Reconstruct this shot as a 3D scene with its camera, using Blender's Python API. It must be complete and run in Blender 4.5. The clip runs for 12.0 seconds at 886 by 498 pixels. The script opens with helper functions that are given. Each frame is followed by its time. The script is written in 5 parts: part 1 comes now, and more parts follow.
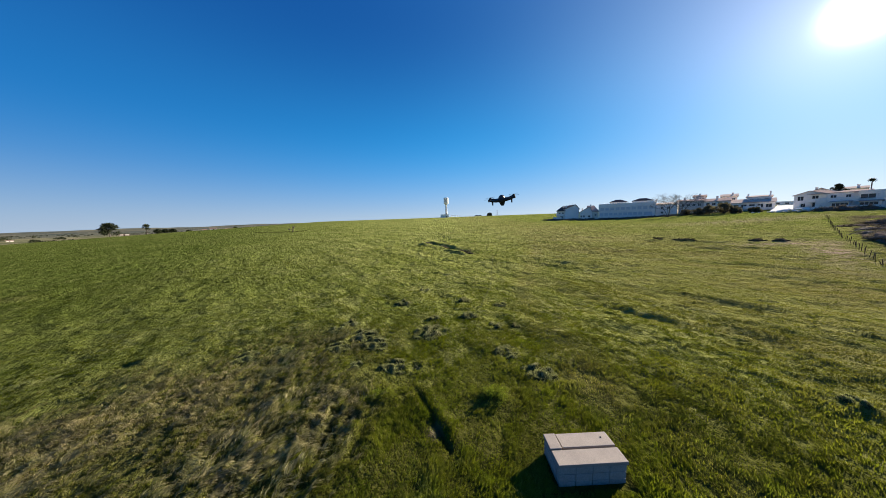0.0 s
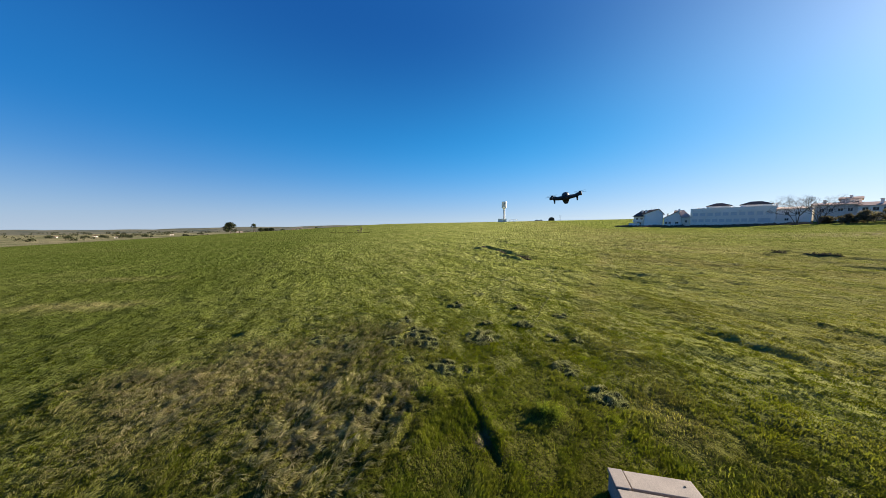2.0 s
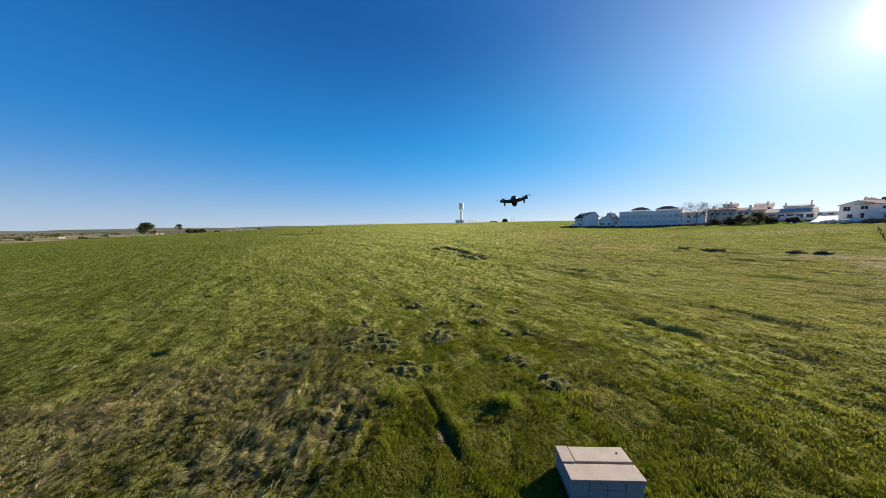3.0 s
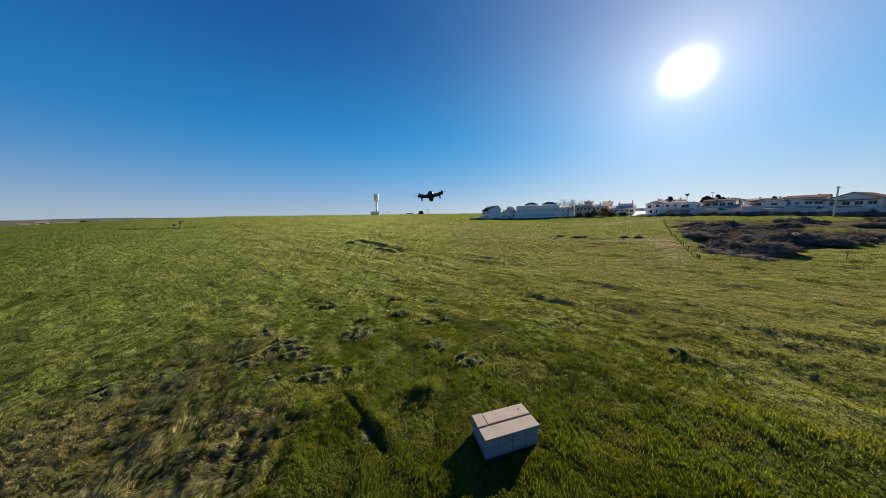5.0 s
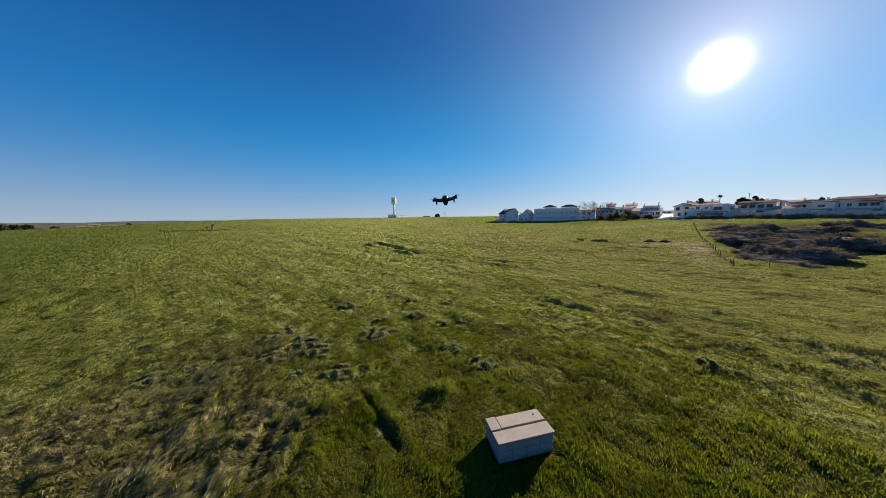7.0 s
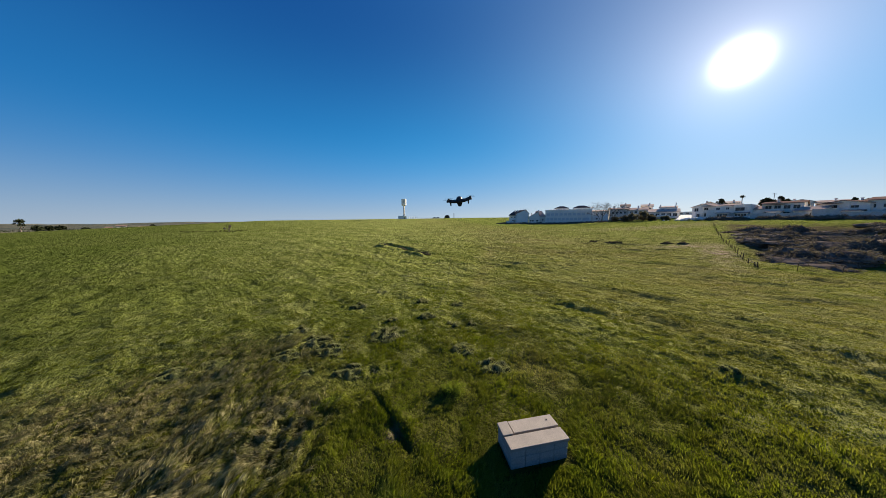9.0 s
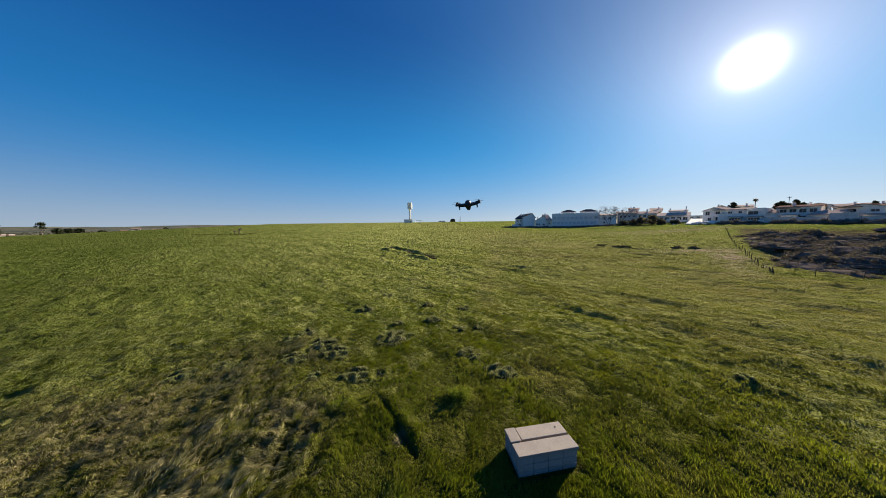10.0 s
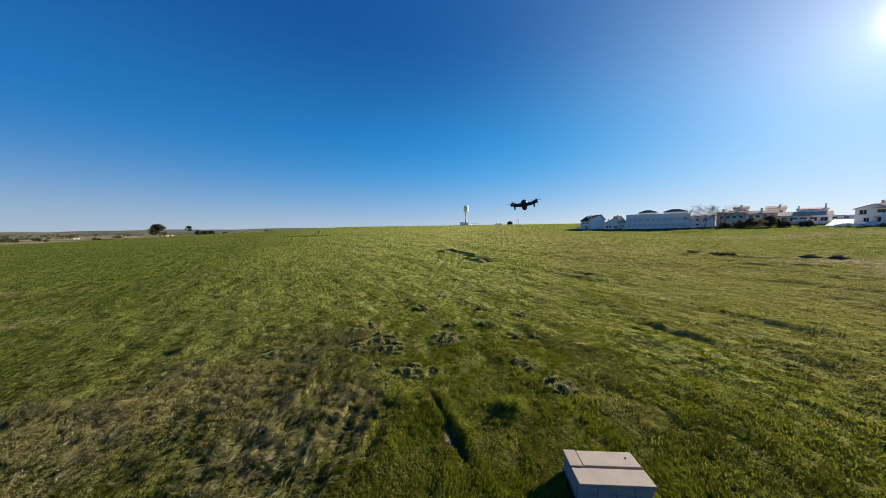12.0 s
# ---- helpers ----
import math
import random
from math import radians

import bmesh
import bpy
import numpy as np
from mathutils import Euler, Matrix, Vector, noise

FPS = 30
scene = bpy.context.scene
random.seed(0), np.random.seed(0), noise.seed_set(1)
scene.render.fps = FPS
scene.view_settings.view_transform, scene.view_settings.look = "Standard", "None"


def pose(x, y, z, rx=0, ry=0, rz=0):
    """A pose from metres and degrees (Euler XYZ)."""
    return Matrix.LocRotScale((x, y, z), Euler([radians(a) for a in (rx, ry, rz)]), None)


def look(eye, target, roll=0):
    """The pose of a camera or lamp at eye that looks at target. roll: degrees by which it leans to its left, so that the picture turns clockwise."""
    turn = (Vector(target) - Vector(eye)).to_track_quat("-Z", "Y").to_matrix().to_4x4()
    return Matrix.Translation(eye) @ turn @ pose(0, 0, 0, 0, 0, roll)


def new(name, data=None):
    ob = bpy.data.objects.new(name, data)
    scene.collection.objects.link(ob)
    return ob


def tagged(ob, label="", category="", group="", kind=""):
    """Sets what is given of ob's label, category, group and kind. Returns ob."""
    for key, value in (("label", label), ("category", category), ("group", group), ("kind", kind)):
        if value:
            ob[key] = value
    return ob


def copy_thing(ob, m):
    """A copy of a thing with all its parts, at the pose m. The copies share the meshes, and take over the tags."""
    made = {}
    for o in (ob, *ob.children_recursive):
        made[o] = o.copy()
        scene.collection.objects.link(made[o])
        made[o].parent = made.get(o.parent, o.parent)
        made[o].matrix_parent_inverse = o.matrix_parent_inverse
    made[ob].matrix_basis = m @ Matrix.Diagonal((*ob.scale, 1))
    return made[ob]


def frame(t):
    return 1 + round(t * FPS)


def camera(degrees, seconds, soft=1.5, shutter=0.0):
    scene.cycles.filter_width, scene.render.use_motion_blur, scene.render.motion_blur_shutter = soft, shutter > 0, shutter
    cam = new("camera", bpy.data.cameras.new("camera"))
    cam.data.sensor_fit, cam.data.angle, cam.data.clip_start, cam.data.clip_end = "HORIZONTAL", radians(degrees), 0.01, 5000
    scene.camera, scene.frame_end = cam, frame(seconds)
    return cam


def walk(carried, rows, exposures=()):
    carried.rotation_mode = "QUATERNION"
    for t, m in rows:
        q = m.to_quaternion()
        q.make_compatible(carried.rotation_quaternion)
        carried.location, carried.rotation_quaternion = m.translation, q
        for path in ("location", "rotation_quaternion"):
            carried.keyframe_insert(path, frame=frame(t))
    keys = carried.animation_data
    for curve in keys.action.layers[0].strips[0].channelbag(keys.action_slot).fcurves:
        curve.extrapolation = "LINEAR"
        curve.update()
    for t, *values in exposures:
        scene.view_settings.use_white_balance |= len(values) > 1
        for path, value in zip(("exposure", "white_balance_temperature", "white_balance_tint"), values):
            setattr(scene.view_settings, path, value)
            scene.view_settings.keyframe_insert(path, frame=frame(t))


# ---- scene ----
# the camera hovers over the field, drifts a hand's width and turns: seconds, drift x, y, z, tilt, lean, heading
ROWS = [
    (0.0, 0.0, 0.06, 0.05, 83.99, 1.40, 1.58),
    (0.5, 0.09, 0.04, -0.0, 84.57, 0.92, 8.36),
    (1.0, 0.09, 0.09, -0.02, 84.71, 0.67, 11.81),
    (1.5, 0.04, 0.1, -0.03, 84.87, 0.38, 13.87),
    (2.0, 0.02, 0.1, -0.03, 85.08, 0.31, 14.39),
    (2.5, 0.06, 0.11, -0.06, 85.38, 0.43, 12.62),
    (3.0, 0.05, 0.04, -0.03, 85.22, 0.36, 4.94),
    (3.5, -0.07, 0.0, 0.01, 84.78, 0.05, -9.18),
    (3.7, -0.04, 0.02, -0.0, 84.66, 0.20, -14.05),
    (5.5, 0.04, 0.01, 0.01, 83.12, 0.56, -13.70),
    (6.0, 0.07, -0.08, 0.03, 83.91, 0.38, -12.95),
    (6.5, 0.06, -0.08, 0.01, 83.85, 0.40, -11.52),
    (7.0, 0.03, -0.1, 0.01, 83.96, 0.39, -10.14),
    (7.5, 0.02, -0.11, 0.0, 84.04, 0.40, -9.33),
    (9.5, -0.06, -0.05, 0.01, 84.57, 0.31, -7.43),
    (10.0, -0.08, -0.06, 0.01, 85.09, 0.26, -6.68),
    (10.5, -0.07, -0.04, 0.03, 85.41, 0.23, -5.46),
    (11.0, -0.09, -0.02, 0.01, 85.44, 0.21, -3.57),
    (11.5, -0.11, 0.01, -0.0, 85.40, 0.18, -0.51),
    (12.0, -0.04, -0.05, -0.02, 85.78, 0.17, 5.99),
]
EYE = (0.0, 0.0, 6.5)
cam = camera(121.0, 12.0, soft=0.7)
walk(cam, [(t, pose(EYE[0] + dx, EYE[1] + dy, EYE[2] + dz, rx, ry, rz)) for t, dx, dy, dz, rx, ry, rz in ROWS], exposures=[(0.0, 1.5, 7000, 10), (1.5, 1.62, 7250, 10), (3.0, 1.64, 7300, 10), (3.45, 1.34, 7700, 10), (3.8, 1.30, 7700, 10), (5.4, 1.29, 7300, 10), (11.2, 1.27, 7250, 10), (12.0, 1.42, 7250, 10)])

# ---- world and sun ----
SUN_AZ, SUN_EL = 56.0, 21.7
SUN_DIR = Vector((math.sin(radians(SUN_AZ)) * math.cos(radians(SUN_EL)), math.cos(radians(SUN_AZ)) * math.cos(radians(SUN_EL)), math.sin(radians(SUN_EL))))
world = bpy.data.worlds.new("world")
scene.world = world
world.use_nodes = True
wn, wl = world.node_tree.nodes, world.node_tree.links
wn.clear()
sky = wn.new("ShaderNodeTexSky")
sky.sky_type = "NISHITA"
sky.sun_disc = False
sky.sun_elevation, sky.sun_rotation = radians(SUN_EL), radians(SUN_AZ)
sky.altitude, sky.air_density, sky.dust_density, sky.ozone_density = 200, 1.0, 0.05, 5.0
# the aureole round the sun: soft lobes that fall off with the angle from it
coord = wn.new("ShaderNodeTexCoord")
dot = wn.new("ShaderNodeVectorMath")
dot.operation = "DOT_PRODUCT"
dot.inputs[1].default_value = SUN_DIR
wl.new(coord.outputs["Generated"], dot.inputs[0])
clampd = wn.new("ShaderNodeMath")
clampd.operation = "MAXIMUM"
clampd.inputs[1].default_value = 0.0
wl.new(dot.outputs["Value"], clampd.inputs[0])
glow = None
for power, tint in ((1800.0, (40.0, 40.0, 40.0)), (220.0, (2.6, 2.4, 2.3)), (50.0, (2.8, 2.4, 2.4)), (12.0, (2.3, 2.1, 2.0)), (4.0, (0.55, 1.2, 1.3))):
    pw = wn.new("ShaderNodeMath")
    pw.operation = "POWER"
    pw.inputs[1].default_value = power
    wl.new(clampd.outputs[0], pw.inputs[0])
    lobe = wn.new("ShaderNodeVectorMath")
    lobe.operation = "MULTIPLY_ADD"
    lobe.inputs[1].default_value, lobe.inputs[2].default_value = tint, (0, 0, 0)
    wl.new(pw.outputs[0], lobe.inputs[0])
    if glow:
        wl.new(glow.outputs[0], lobe.inputs[2])
    glow = lobe
total = wn.new("ShaderNodeVectorMath")
vivid = wn.new("ShaderNodeHueSaturation")
vivid.inputs["Saturation"].default_value, vivid.inputs["Hue"].default_value, vivid.inputs["Value"].default_value = 1.45, 0.508, 1.35
wl.new(sky.outputs[0], vivid.inputs["Color"])
# pale blue air near the horizon, thinning out upwards
height = wn.new("ShaderNodeSeparateXYZ")
wl.new(coord.outputs["Generated"], height.inputs[0])
azure = wn.new("ShaderNodeMix")
azure.data_type = "RGBA"
upper = wn.new("ShaderNodeMapRange")
upper.interpolation_type = "SMOOTHSTEP"
upper.inputs["From Min"].default_value, upper.inputs["From Max"].default_value = 0.62, 0.05
wl.new(height.outputs["Z"], upper.inputs["Value"])
side = wn.new("ShaderNodeMapRange")
side.inputs["From Min"].default_value, side.inputs["From Max"].default_value = -0.45, 0.65
side.inputs["To Min"].default_value, side.inputs["To Max"].default_value = 0.35, 1.0
wl.new(dot.outputs["Value"], side.inputs["Value"])
amount = wn.new("ShaderNodeMath")
amount.operation = "MULTIPLY"
wl.new(upper.outputs[0], amount.inputs[0])
wl.new(side.outputs[0], amount.inputs[1])
wl.new(amount.outputs[0], azure.inputs[0])
deep = wn.new("ShaderNodeMix")
deep.data_type = "RGBA"
deep.inputs[0].default_value = 0.6
wl.new(vivid.outputs[0], deep.inputs[6])
deep.inputs[7].default_value = (0.10, 1.20, 4.9, 1.0)
wl.new(deep.outputs[2], azure.inputs[6])
azure.inputs[7].default_value = (0.30, 4.25, 10.2, 1.0)
low = wn.new("ShaderNodeMapRange")
low.inputs["From Min"].default_value, low.inputs["From Max"].default_value = 0.36, -0.01
wl.new(height.outputs["Z"], low.inputs["Value"])
thick = wn.new("ShaderNodeMath")
thick.operation = "POWER"
thick.inputs[1].default_value = 2.8
wl.new(low.outputs[0], thick.inputs[0])
air = wn.new("ShaderNodeMix")
air.data_type = "RGBA"
wl.new(thick.outputs[0], air.inputs[0])
wl.new(azure.outputs[2], air.inputs[6])
haze = wn.new("ShaderNodeMix")
haze.data_type = "RGBA"
haze.inputs[6].default_value, haze.inputs[7].default_value = (3.6, 5.0, 7.4, 1.0), (5.9, 7.3, 8.8, 1.0)
wl.new(side.outputs[0], haze.inputs[0])
wl.new(haze.outputs[2], air.inputs[7])
wl.new(air.outputs[2], total.inputs[0])
# the low air towards the sun is brighter and whiter
toward = wn.new("ShaderNodeMath")
toward.operation = "POWER"
toward.inputs[1].default_value = 3.0
wl.new(clampd.outputs[0], toward.inputs[0])
both = wn.new("ShaderNodeMath")
both.operation = "MULTIPLY"
wl.new(toward.outputs[0], both.inputs[0])
wl.new(thick.outputs[0], both.inputs[1])
veil = wn.new("ShaderNodeVectorMath")
veil.operation = "MULTIPLY_ADD"
veil.inputs[1].default_value = (4.2, 3.0, 1.5)
wl.new(both.outputs[0], veil.inputs[0])
wl.new(glow.outputs[0], veil.inputs[2])
wl.new(veil.outputs[0], total.inputs[1])
bg = wn.new("ShaderNodeBackground")
bg.inputs["Strength"].default_value = 0.0325
wl.new(total.outputs[0], bg.inputs["Color"])
wout = wn.new("ShaderNodeOutputWorld")
wl.new(bg.outputs[0], wout.inputs[0])

sun = new("sun", bpy.data.lights.new("sun", "SUN"))
sun.data.energy, sun.data.angle, sun.data.color = 5.0, radians(0.55), (1.0, 0.93, 0.82)
sun.matrix_world = look(SUN_DIR * 400, (0, 0, 0))


# ---- materials ----
def graph(name):
    m = bpy.data.materials.new(name)
    m.use_nodes = True
    n, l = m.node_tree.nodes, m.node_tree.links
    n.clear()
    return m, n, l


def mixrgb(n, l, fac, a, b, mode="MIX"):
    mx = n.new("ShaderNodeMix")
    mx.data_type, mx.blend_type = "RGBA", mode
    for sock, v in ((mx.inputs[0], fac), (mx.inputs[6], a), (mx.inputs[7], b)):
        if isinstance(v, bpy.types.NodeSocket):
            l.new(v, sock)
        elif isinstance(v, tuple):
            sock.default_value = (*v, 1.0)
        else:
            sock.default_value = v
    return mx.outputs[2]


def math_node(n, l, op, a, b=0.0):
    m = n.new("ShaderNodeMath")
    m.operation = op
    for sock, v in zip(m.inputs, (a, b)):
        if isinstance(v, bpy.types.NodeSocket):
            l.new(v, sock)
        else:
            sock.default_value = v
    return m.outputs[0]


def noise_node(n, l, vec, scale, detail=4.0, rough=0.6):
    t = n.new("ShaderNodeTexNoise")
    t.inputs["Scale"].default_value, t.inputs["Detail"].default_value, t.inputs["Roughness"].default_value = scale, detail, rough
    l.new(vec, t.inputs["Vector"])
    return t.outputs["Fac"]


def ramp(n, l, fac, lo, hi):
    r = n.new("ShaderNodeMapRange")
    r.inputs["From Min"].default_value, r.inputs["From Max"].default_value = lo, hi
    l.new(fac, r.inputs["Value"])
    return r.outputs["Result"]


def plain(name, c1, c2, big=0.5, fine=12.0, rough=0.7, bump=0.2, metallic=0.0, spec=0.12, per_object=0.0, grime=None):
    """A surface with stains at one scale, grain at another, and a little relief."""
    m, n, l = graph(name)
    geo = n.new("ShaderNodeNewGeometry")
    a = ramp(n, l, noise_node(n, l, geo.outputs["Position"], big, 5.0), 0.3, 0.7)
    b = noise_node(n, l, geo.outputs["Position"], fine, 3.0)
    col = mixrgb(n, l, a, c1, c2)
    col = mixrgb(n, l, 0.35, col, b, "OVERLAY")
    if grime:
        g = ramp(n, l, noise_node(n, l, geo.outputs["Position"], big * 3.1, 6.0, 0.75), 0.56, 0.75)
        col = mixrgb(n, l, g, col, grime)
    if per_object:
        info = n.new("ShaderNodeObjectInfo")
        hsv = n.new("ShaderNodeHueSaturation")
        l.new(math_node(n, l, "MULTIPLY_ADD", info.outputs["Random"], per_object), hsv.inputs["Value"])
        hsv.inputs["Value"].links[0].from_node.inputs[2].default_value = 1.0 - per_object / 2
        l.new(col, hsv.inputs["Color"])
        col = hsv.outputs[0]
    p = n.new("ShaderNodeBsdfPrincipled")
    l.new(col, p.inputs["Base Color"])
    p.inputs["Metallic"].default_value, p.inputs["Specular IOR Level"].default_value = metallic, spec
    l.new(math_node(n, l, "MULTIPLY_ADD", b, 0.2), p.inputs["Roughness"])
    p.inputs["Roughness"].links[0].from_node.inputs[2].default_value = rough - 0.1
    if bump:
        bm_ = n.new("ShaderNodeBump")
        bm_.inputs["Strength"].default_value, bm_.inputs["Distance"].default_value = bump, 0.02
        l.new(b, bm_.inputs["Height"])
        l.new(bm_.outputs[0], p.inputs["Normal"])
    out = n.new("ShaderNodeOutputMaterial")
    l.new(p.outputs[0], out.inputs[0])
    return m


def leafy(name, green, dry, through_light=0.4, spec=0.1, vary=0.7, per_object=0.0, upright=0.0, west_dark=None, swards=False):
    """Blades and leaves: part of the light goes through; 'dry' on the mesh turns green to straw."""
    m, n, l = graph(name)
    at = n.new("ShaderNodeAttribute")
    at.attribute_name = "dry"
    rn = n.new("ShaderNodeNewGeometry")
    geo = rn
    col = mixrgb(n, l, at.outputs["Fac"], green, dry)
    if west_dark:
        # the west of the field is a deeper green, with lens falloff painted in
        px = n.new("ShaderNodeSeparateXYZ")
        l.new(geo.outputs["Position"], px.inputs[0])
        mp = n.new("ShaderNodeMapping")
        mp.vector_type = "TEXTURE"
        mp.inputs["Rotation"].default_value, mp.inputs["Scale"].default_value = (0, 0, radians(130)), (3.4, 0.9, 1.0)
        l.new(geo.outputs["Position"], mp.inputs["Vector"])
        bands = ramp(n, l, noise_node(n, l, mp.outputs[0], 0.30, 6.0, 0.7), 0.42, 0.62)
        col = mixrgb(n, l, math_node(n, l, "MULTIPLY", bands, 0.55), col, (0.070, 0.092, 0.009))
        tan = math_node(n, l, "MULTIPLY", math_node(n, l, "MULTIPLY", ramp(n, l, px.outputs["X"], 0.0, 25.0), ramp(n, l, px.outputs["X"], 50.0, 34.0)), ramp(n, l, noise_node(n, l, mp.outputs[0], 0.16, 5.0, 0.7), 0.38, 0.62))
        col = mixrgb(n, l, math_node(n, l, "MULTIPLY", tan, 0.7), col, (0.145, 0.120, 0.036))
        col = mixrgb(n, l, math_node(n, l, "MULTIPLY", ramp(n, l, px.outputs["X"], 14.0, 36.0), 0.5), col, (0.128, 0.152, 0.018))
        col = mixrgb(n, l, math_node(n, l, "MULTIPLY", ramp(n, l, math_node(n, l, "DIVIDE", px.outputs["X"], math_node(n, l, "ADD", math_node(n, l, "ABSOLUTE", px.outputs["Y"]), 20.0)), -0.08, -0.80), math_node(n, l, "SUBTRACT", 1.0, at.outputs["Fac"])), col, west_dark)
    spread = noise_node(n, l, geo.outputs["Position"], 1.3, 3.0)
    hsv = n.new("ShaderNodeHueSaturation")
    l.new(col, hsv.inputs["Color"])
    v = math_node(n, l, "ADD", math_node(n, l, "MULTIPLY", rn.outputs["Random Per Island"], vary), math_node(n, l, "MULTIPLY", spread, 0.7))
    if per_object:
        info = n.new("ShaderNodeObjectInfo")
        v = math_node(n, l, "ADD", v, math_node(n, l, "MULTIPLY", math_node(n, l, "SUBTRACT", info.outputs["Random"], 0.5), per_object))
    l.new(math_node(n, l, "ADD", v, 0.65 - vary / 2), hsv.inputs["Value"])
    l.new(math_node(n, l, "ADD", math_node(n, l, "MULTIPLY", spread, 0.05), 0.475), hsv.inputs["Hue"])
    p = n.new("ShaderNodeBsdfPrincipled")
    l.new(hsv.outputs[0], p.inputs["Base Color"])
    p.inputs["Roughness"].default_value, p.inputs["Specular IOR Level"].default_value = 0.72, spec
    # a blade is curved across: its shading normal leans upwards
    bend = n.new("ShaderNodeVectorMath")
    bend.operation = "MULTIPLY_ADD"
    l.new(geo.outputs["Normal"], bend.inputs[0])
    bend.inputs[1].default_value, bend.inputs[2].default_value = (1 - upright,) * 3, (0, 0, upright)
    if swards:
        # in a sward the blades lie with the ground
        lie = n.new("ShaderNodeAttribute")
        lie.attribute_name = "lie"
        up_ = n.new("ShaderNodeVectorMath")
        up_.operation = "SCALE"
        up_.inputs["Scale"].default_value = upright
        l.new(lie.outputs["Vector"], up_.inputs[0])
        l.new(up_.outputs[0], bend.inputs[2])
    unit = n.new("ShaderNodeVectorMath")
    unit.operation = "NORMALIZE"
    l.new(bend.outputs[0], unit.inputs[0])
    l.new(unit.outputs[0], p.inputs["Normal"])
    tr = n.new("ShaderNodeBsdfTranslucent")
    l.new(mixrgb(n, l, 1.0, hsv.outputs[0], (1.15, 1.15, 0.7), "MULTIPLY"), tr.inputs["Color"])
    mx = n.new("ShaderNodeMixShader")
    mx.inputs[0].default_value = through_light
    l.new(p.outputs[0], mx.inputs[1])
    l.new(tr.outputs[0], mx.inputs[2])
    out = n.new("ShaderNodeOutputMaterial")
    l.new(mx.outputs[0], out.inputs[0])
    return m


def field_material():
    """The field: turf in greens, straw, bare soil and the brown plain, by masks on the mesh, with the nap of the grass as relief."""
    m, n, l = graph("field_turf")
    geo = n.new("ShaderNodeNewGeometry")
    pos = geo.outputs["Position"]

    def mask(name):
        a = n.new("ShaderNodeAttribute")
        a.attribute_name = name
        return a.outputs["Fac"]

    big = ramp(n, l, noise_node(n, l, pos, 0.06, 5.0), 0.32, 0.68)
    mid = ramp(n, l, noise_node(n, l, pos, 0.9, 5.0, 0.65), 0.3, 0.7)
    # combed streaks that lie across the slope
    mp = n.new("ShaderNodeMapping")
    mp.vector_type = "TEXTURE"
    mp.inputs["Rotation"].default_value, mp.inputs["Scale"].default_value = (0, 0, radians(130)), (3.4, 0.9, 1.0)
    l.new(pos, mp.inputs["Vector"])
    streak = ramp(n, l, noise_node(n, l, mp.outputs[0], 1.0, 6.0, 0.7), 0.35, 0.68)
    fine = noise_node(n, l, pos, 7.0, 5.0, 0.75)
    col = mixrgb(n, l, big, (0.285, 0.312, 0.080), (0.330, 0.330, 0.112))
    col = mixrgb(n, l, math_node(n, l, "MULTIPLY", ramp(n, l, noise_node(n, l, mp.outputs[0], 0.30, 6.0, 0.7), 0.42, 0.60), 0.75), col, (0.066, 0.088, 0.012))
    col = mixrgb(n, l, math_node(n, l, "MULTIPLY", mid, 0.36), col, (0.070, 0.092, 0.016))
    col = mixrgb(n, l, math_node(n, l, "MULTIPLY", streak, 0.45), col, (0.150, 0.160, 0.045))
    px = n.new("ShaderNodeSeparateXYZ")
    l.new(pos, px.inputs[0])
    # turf greener to the west, and darkened by bearing as lens falloff
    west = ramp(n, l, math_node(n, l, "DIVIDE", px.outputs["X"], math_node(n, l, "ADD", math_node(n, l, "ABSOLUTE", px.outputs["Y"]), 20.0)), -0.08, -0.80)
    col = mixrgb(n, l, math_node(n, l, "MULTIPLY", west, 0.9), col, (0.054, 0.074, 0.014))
    col = mixrgb(n, l, math_node(n, l, "MULTIPLY", ramp(n, l, px.outputs["X"], 20.0, 46.0), 0.66), col, (0.115, 0.145, 0.022))
    tan = math_node(n, l, "MULTIPLY", math_node(n, l, "MULTIPLY", ramp(n, l, px.outputs["X"], 0.0, 25.0), ramp(n, l, px.outputs["X"], 50.0, 34.0)), ramp(n, l, noise_node(n, l, mp.outputs[0], 0.16, 5.0, 0.7), 0.38, 0.62))
    col = mixrgb(n, l, math_node(n, l, "MULTIPLY", tan, 0.7), col, (0.165, 0.138, 0.052))
    spots = ramp(n, l, noise_node(n, l, pos, 1.25, 4.0, 0.6), 0.56, 0.66)
    patch = ramp(n, l, noise_node(n, l, pos, 0.13, 3.0, 0.6), 0.40, 0.62)
    col = mixrgb(n, l, math_node(n, l, "MULTIPLY", math_node(n, l, "MULTIPLY", spots, 0.35), math_node(n, l, "ADD", math_node(n, l, "MULTIPLY", patch, 0.8), 0.2)), col, (0.036, 0.046, 0.012))
    fleck = ramp(n, l, noise_node(n, l, mp.outputs[0], 3.2, 4.0, 0.7), 0.52, 0.66)
    col = mixrgb(n, l, math_node(n, l, "MULTIPLY", fleck, 0.30), col, (0.070, 0.090, 0.018))
    # worn, paler patches and lush ones a few steps across
    pale = ramp(n, l, noise_node(n, l, pos, 0.45, 5.0, 0.7), 0.50, 0.68)
    col = mixrgb(n, l, math_node(n, l, "MULTIPLY", pale, math_node(n, l, "SUBTRACT", 0.42, math_node(n, l, "MULTIPLY", west, 0.30))), col, (0.38, 0.37, 0.16))
    rank = ramp(n, l, noise_node(n, l, pos, 0.28, 6.0, 0.75), 0.52, 0.64)
    col = mixrgb(n, l, math_node(n, l, "MULTIPLY", rank, 0.55), col, (0.105, 0.130, 0.030))
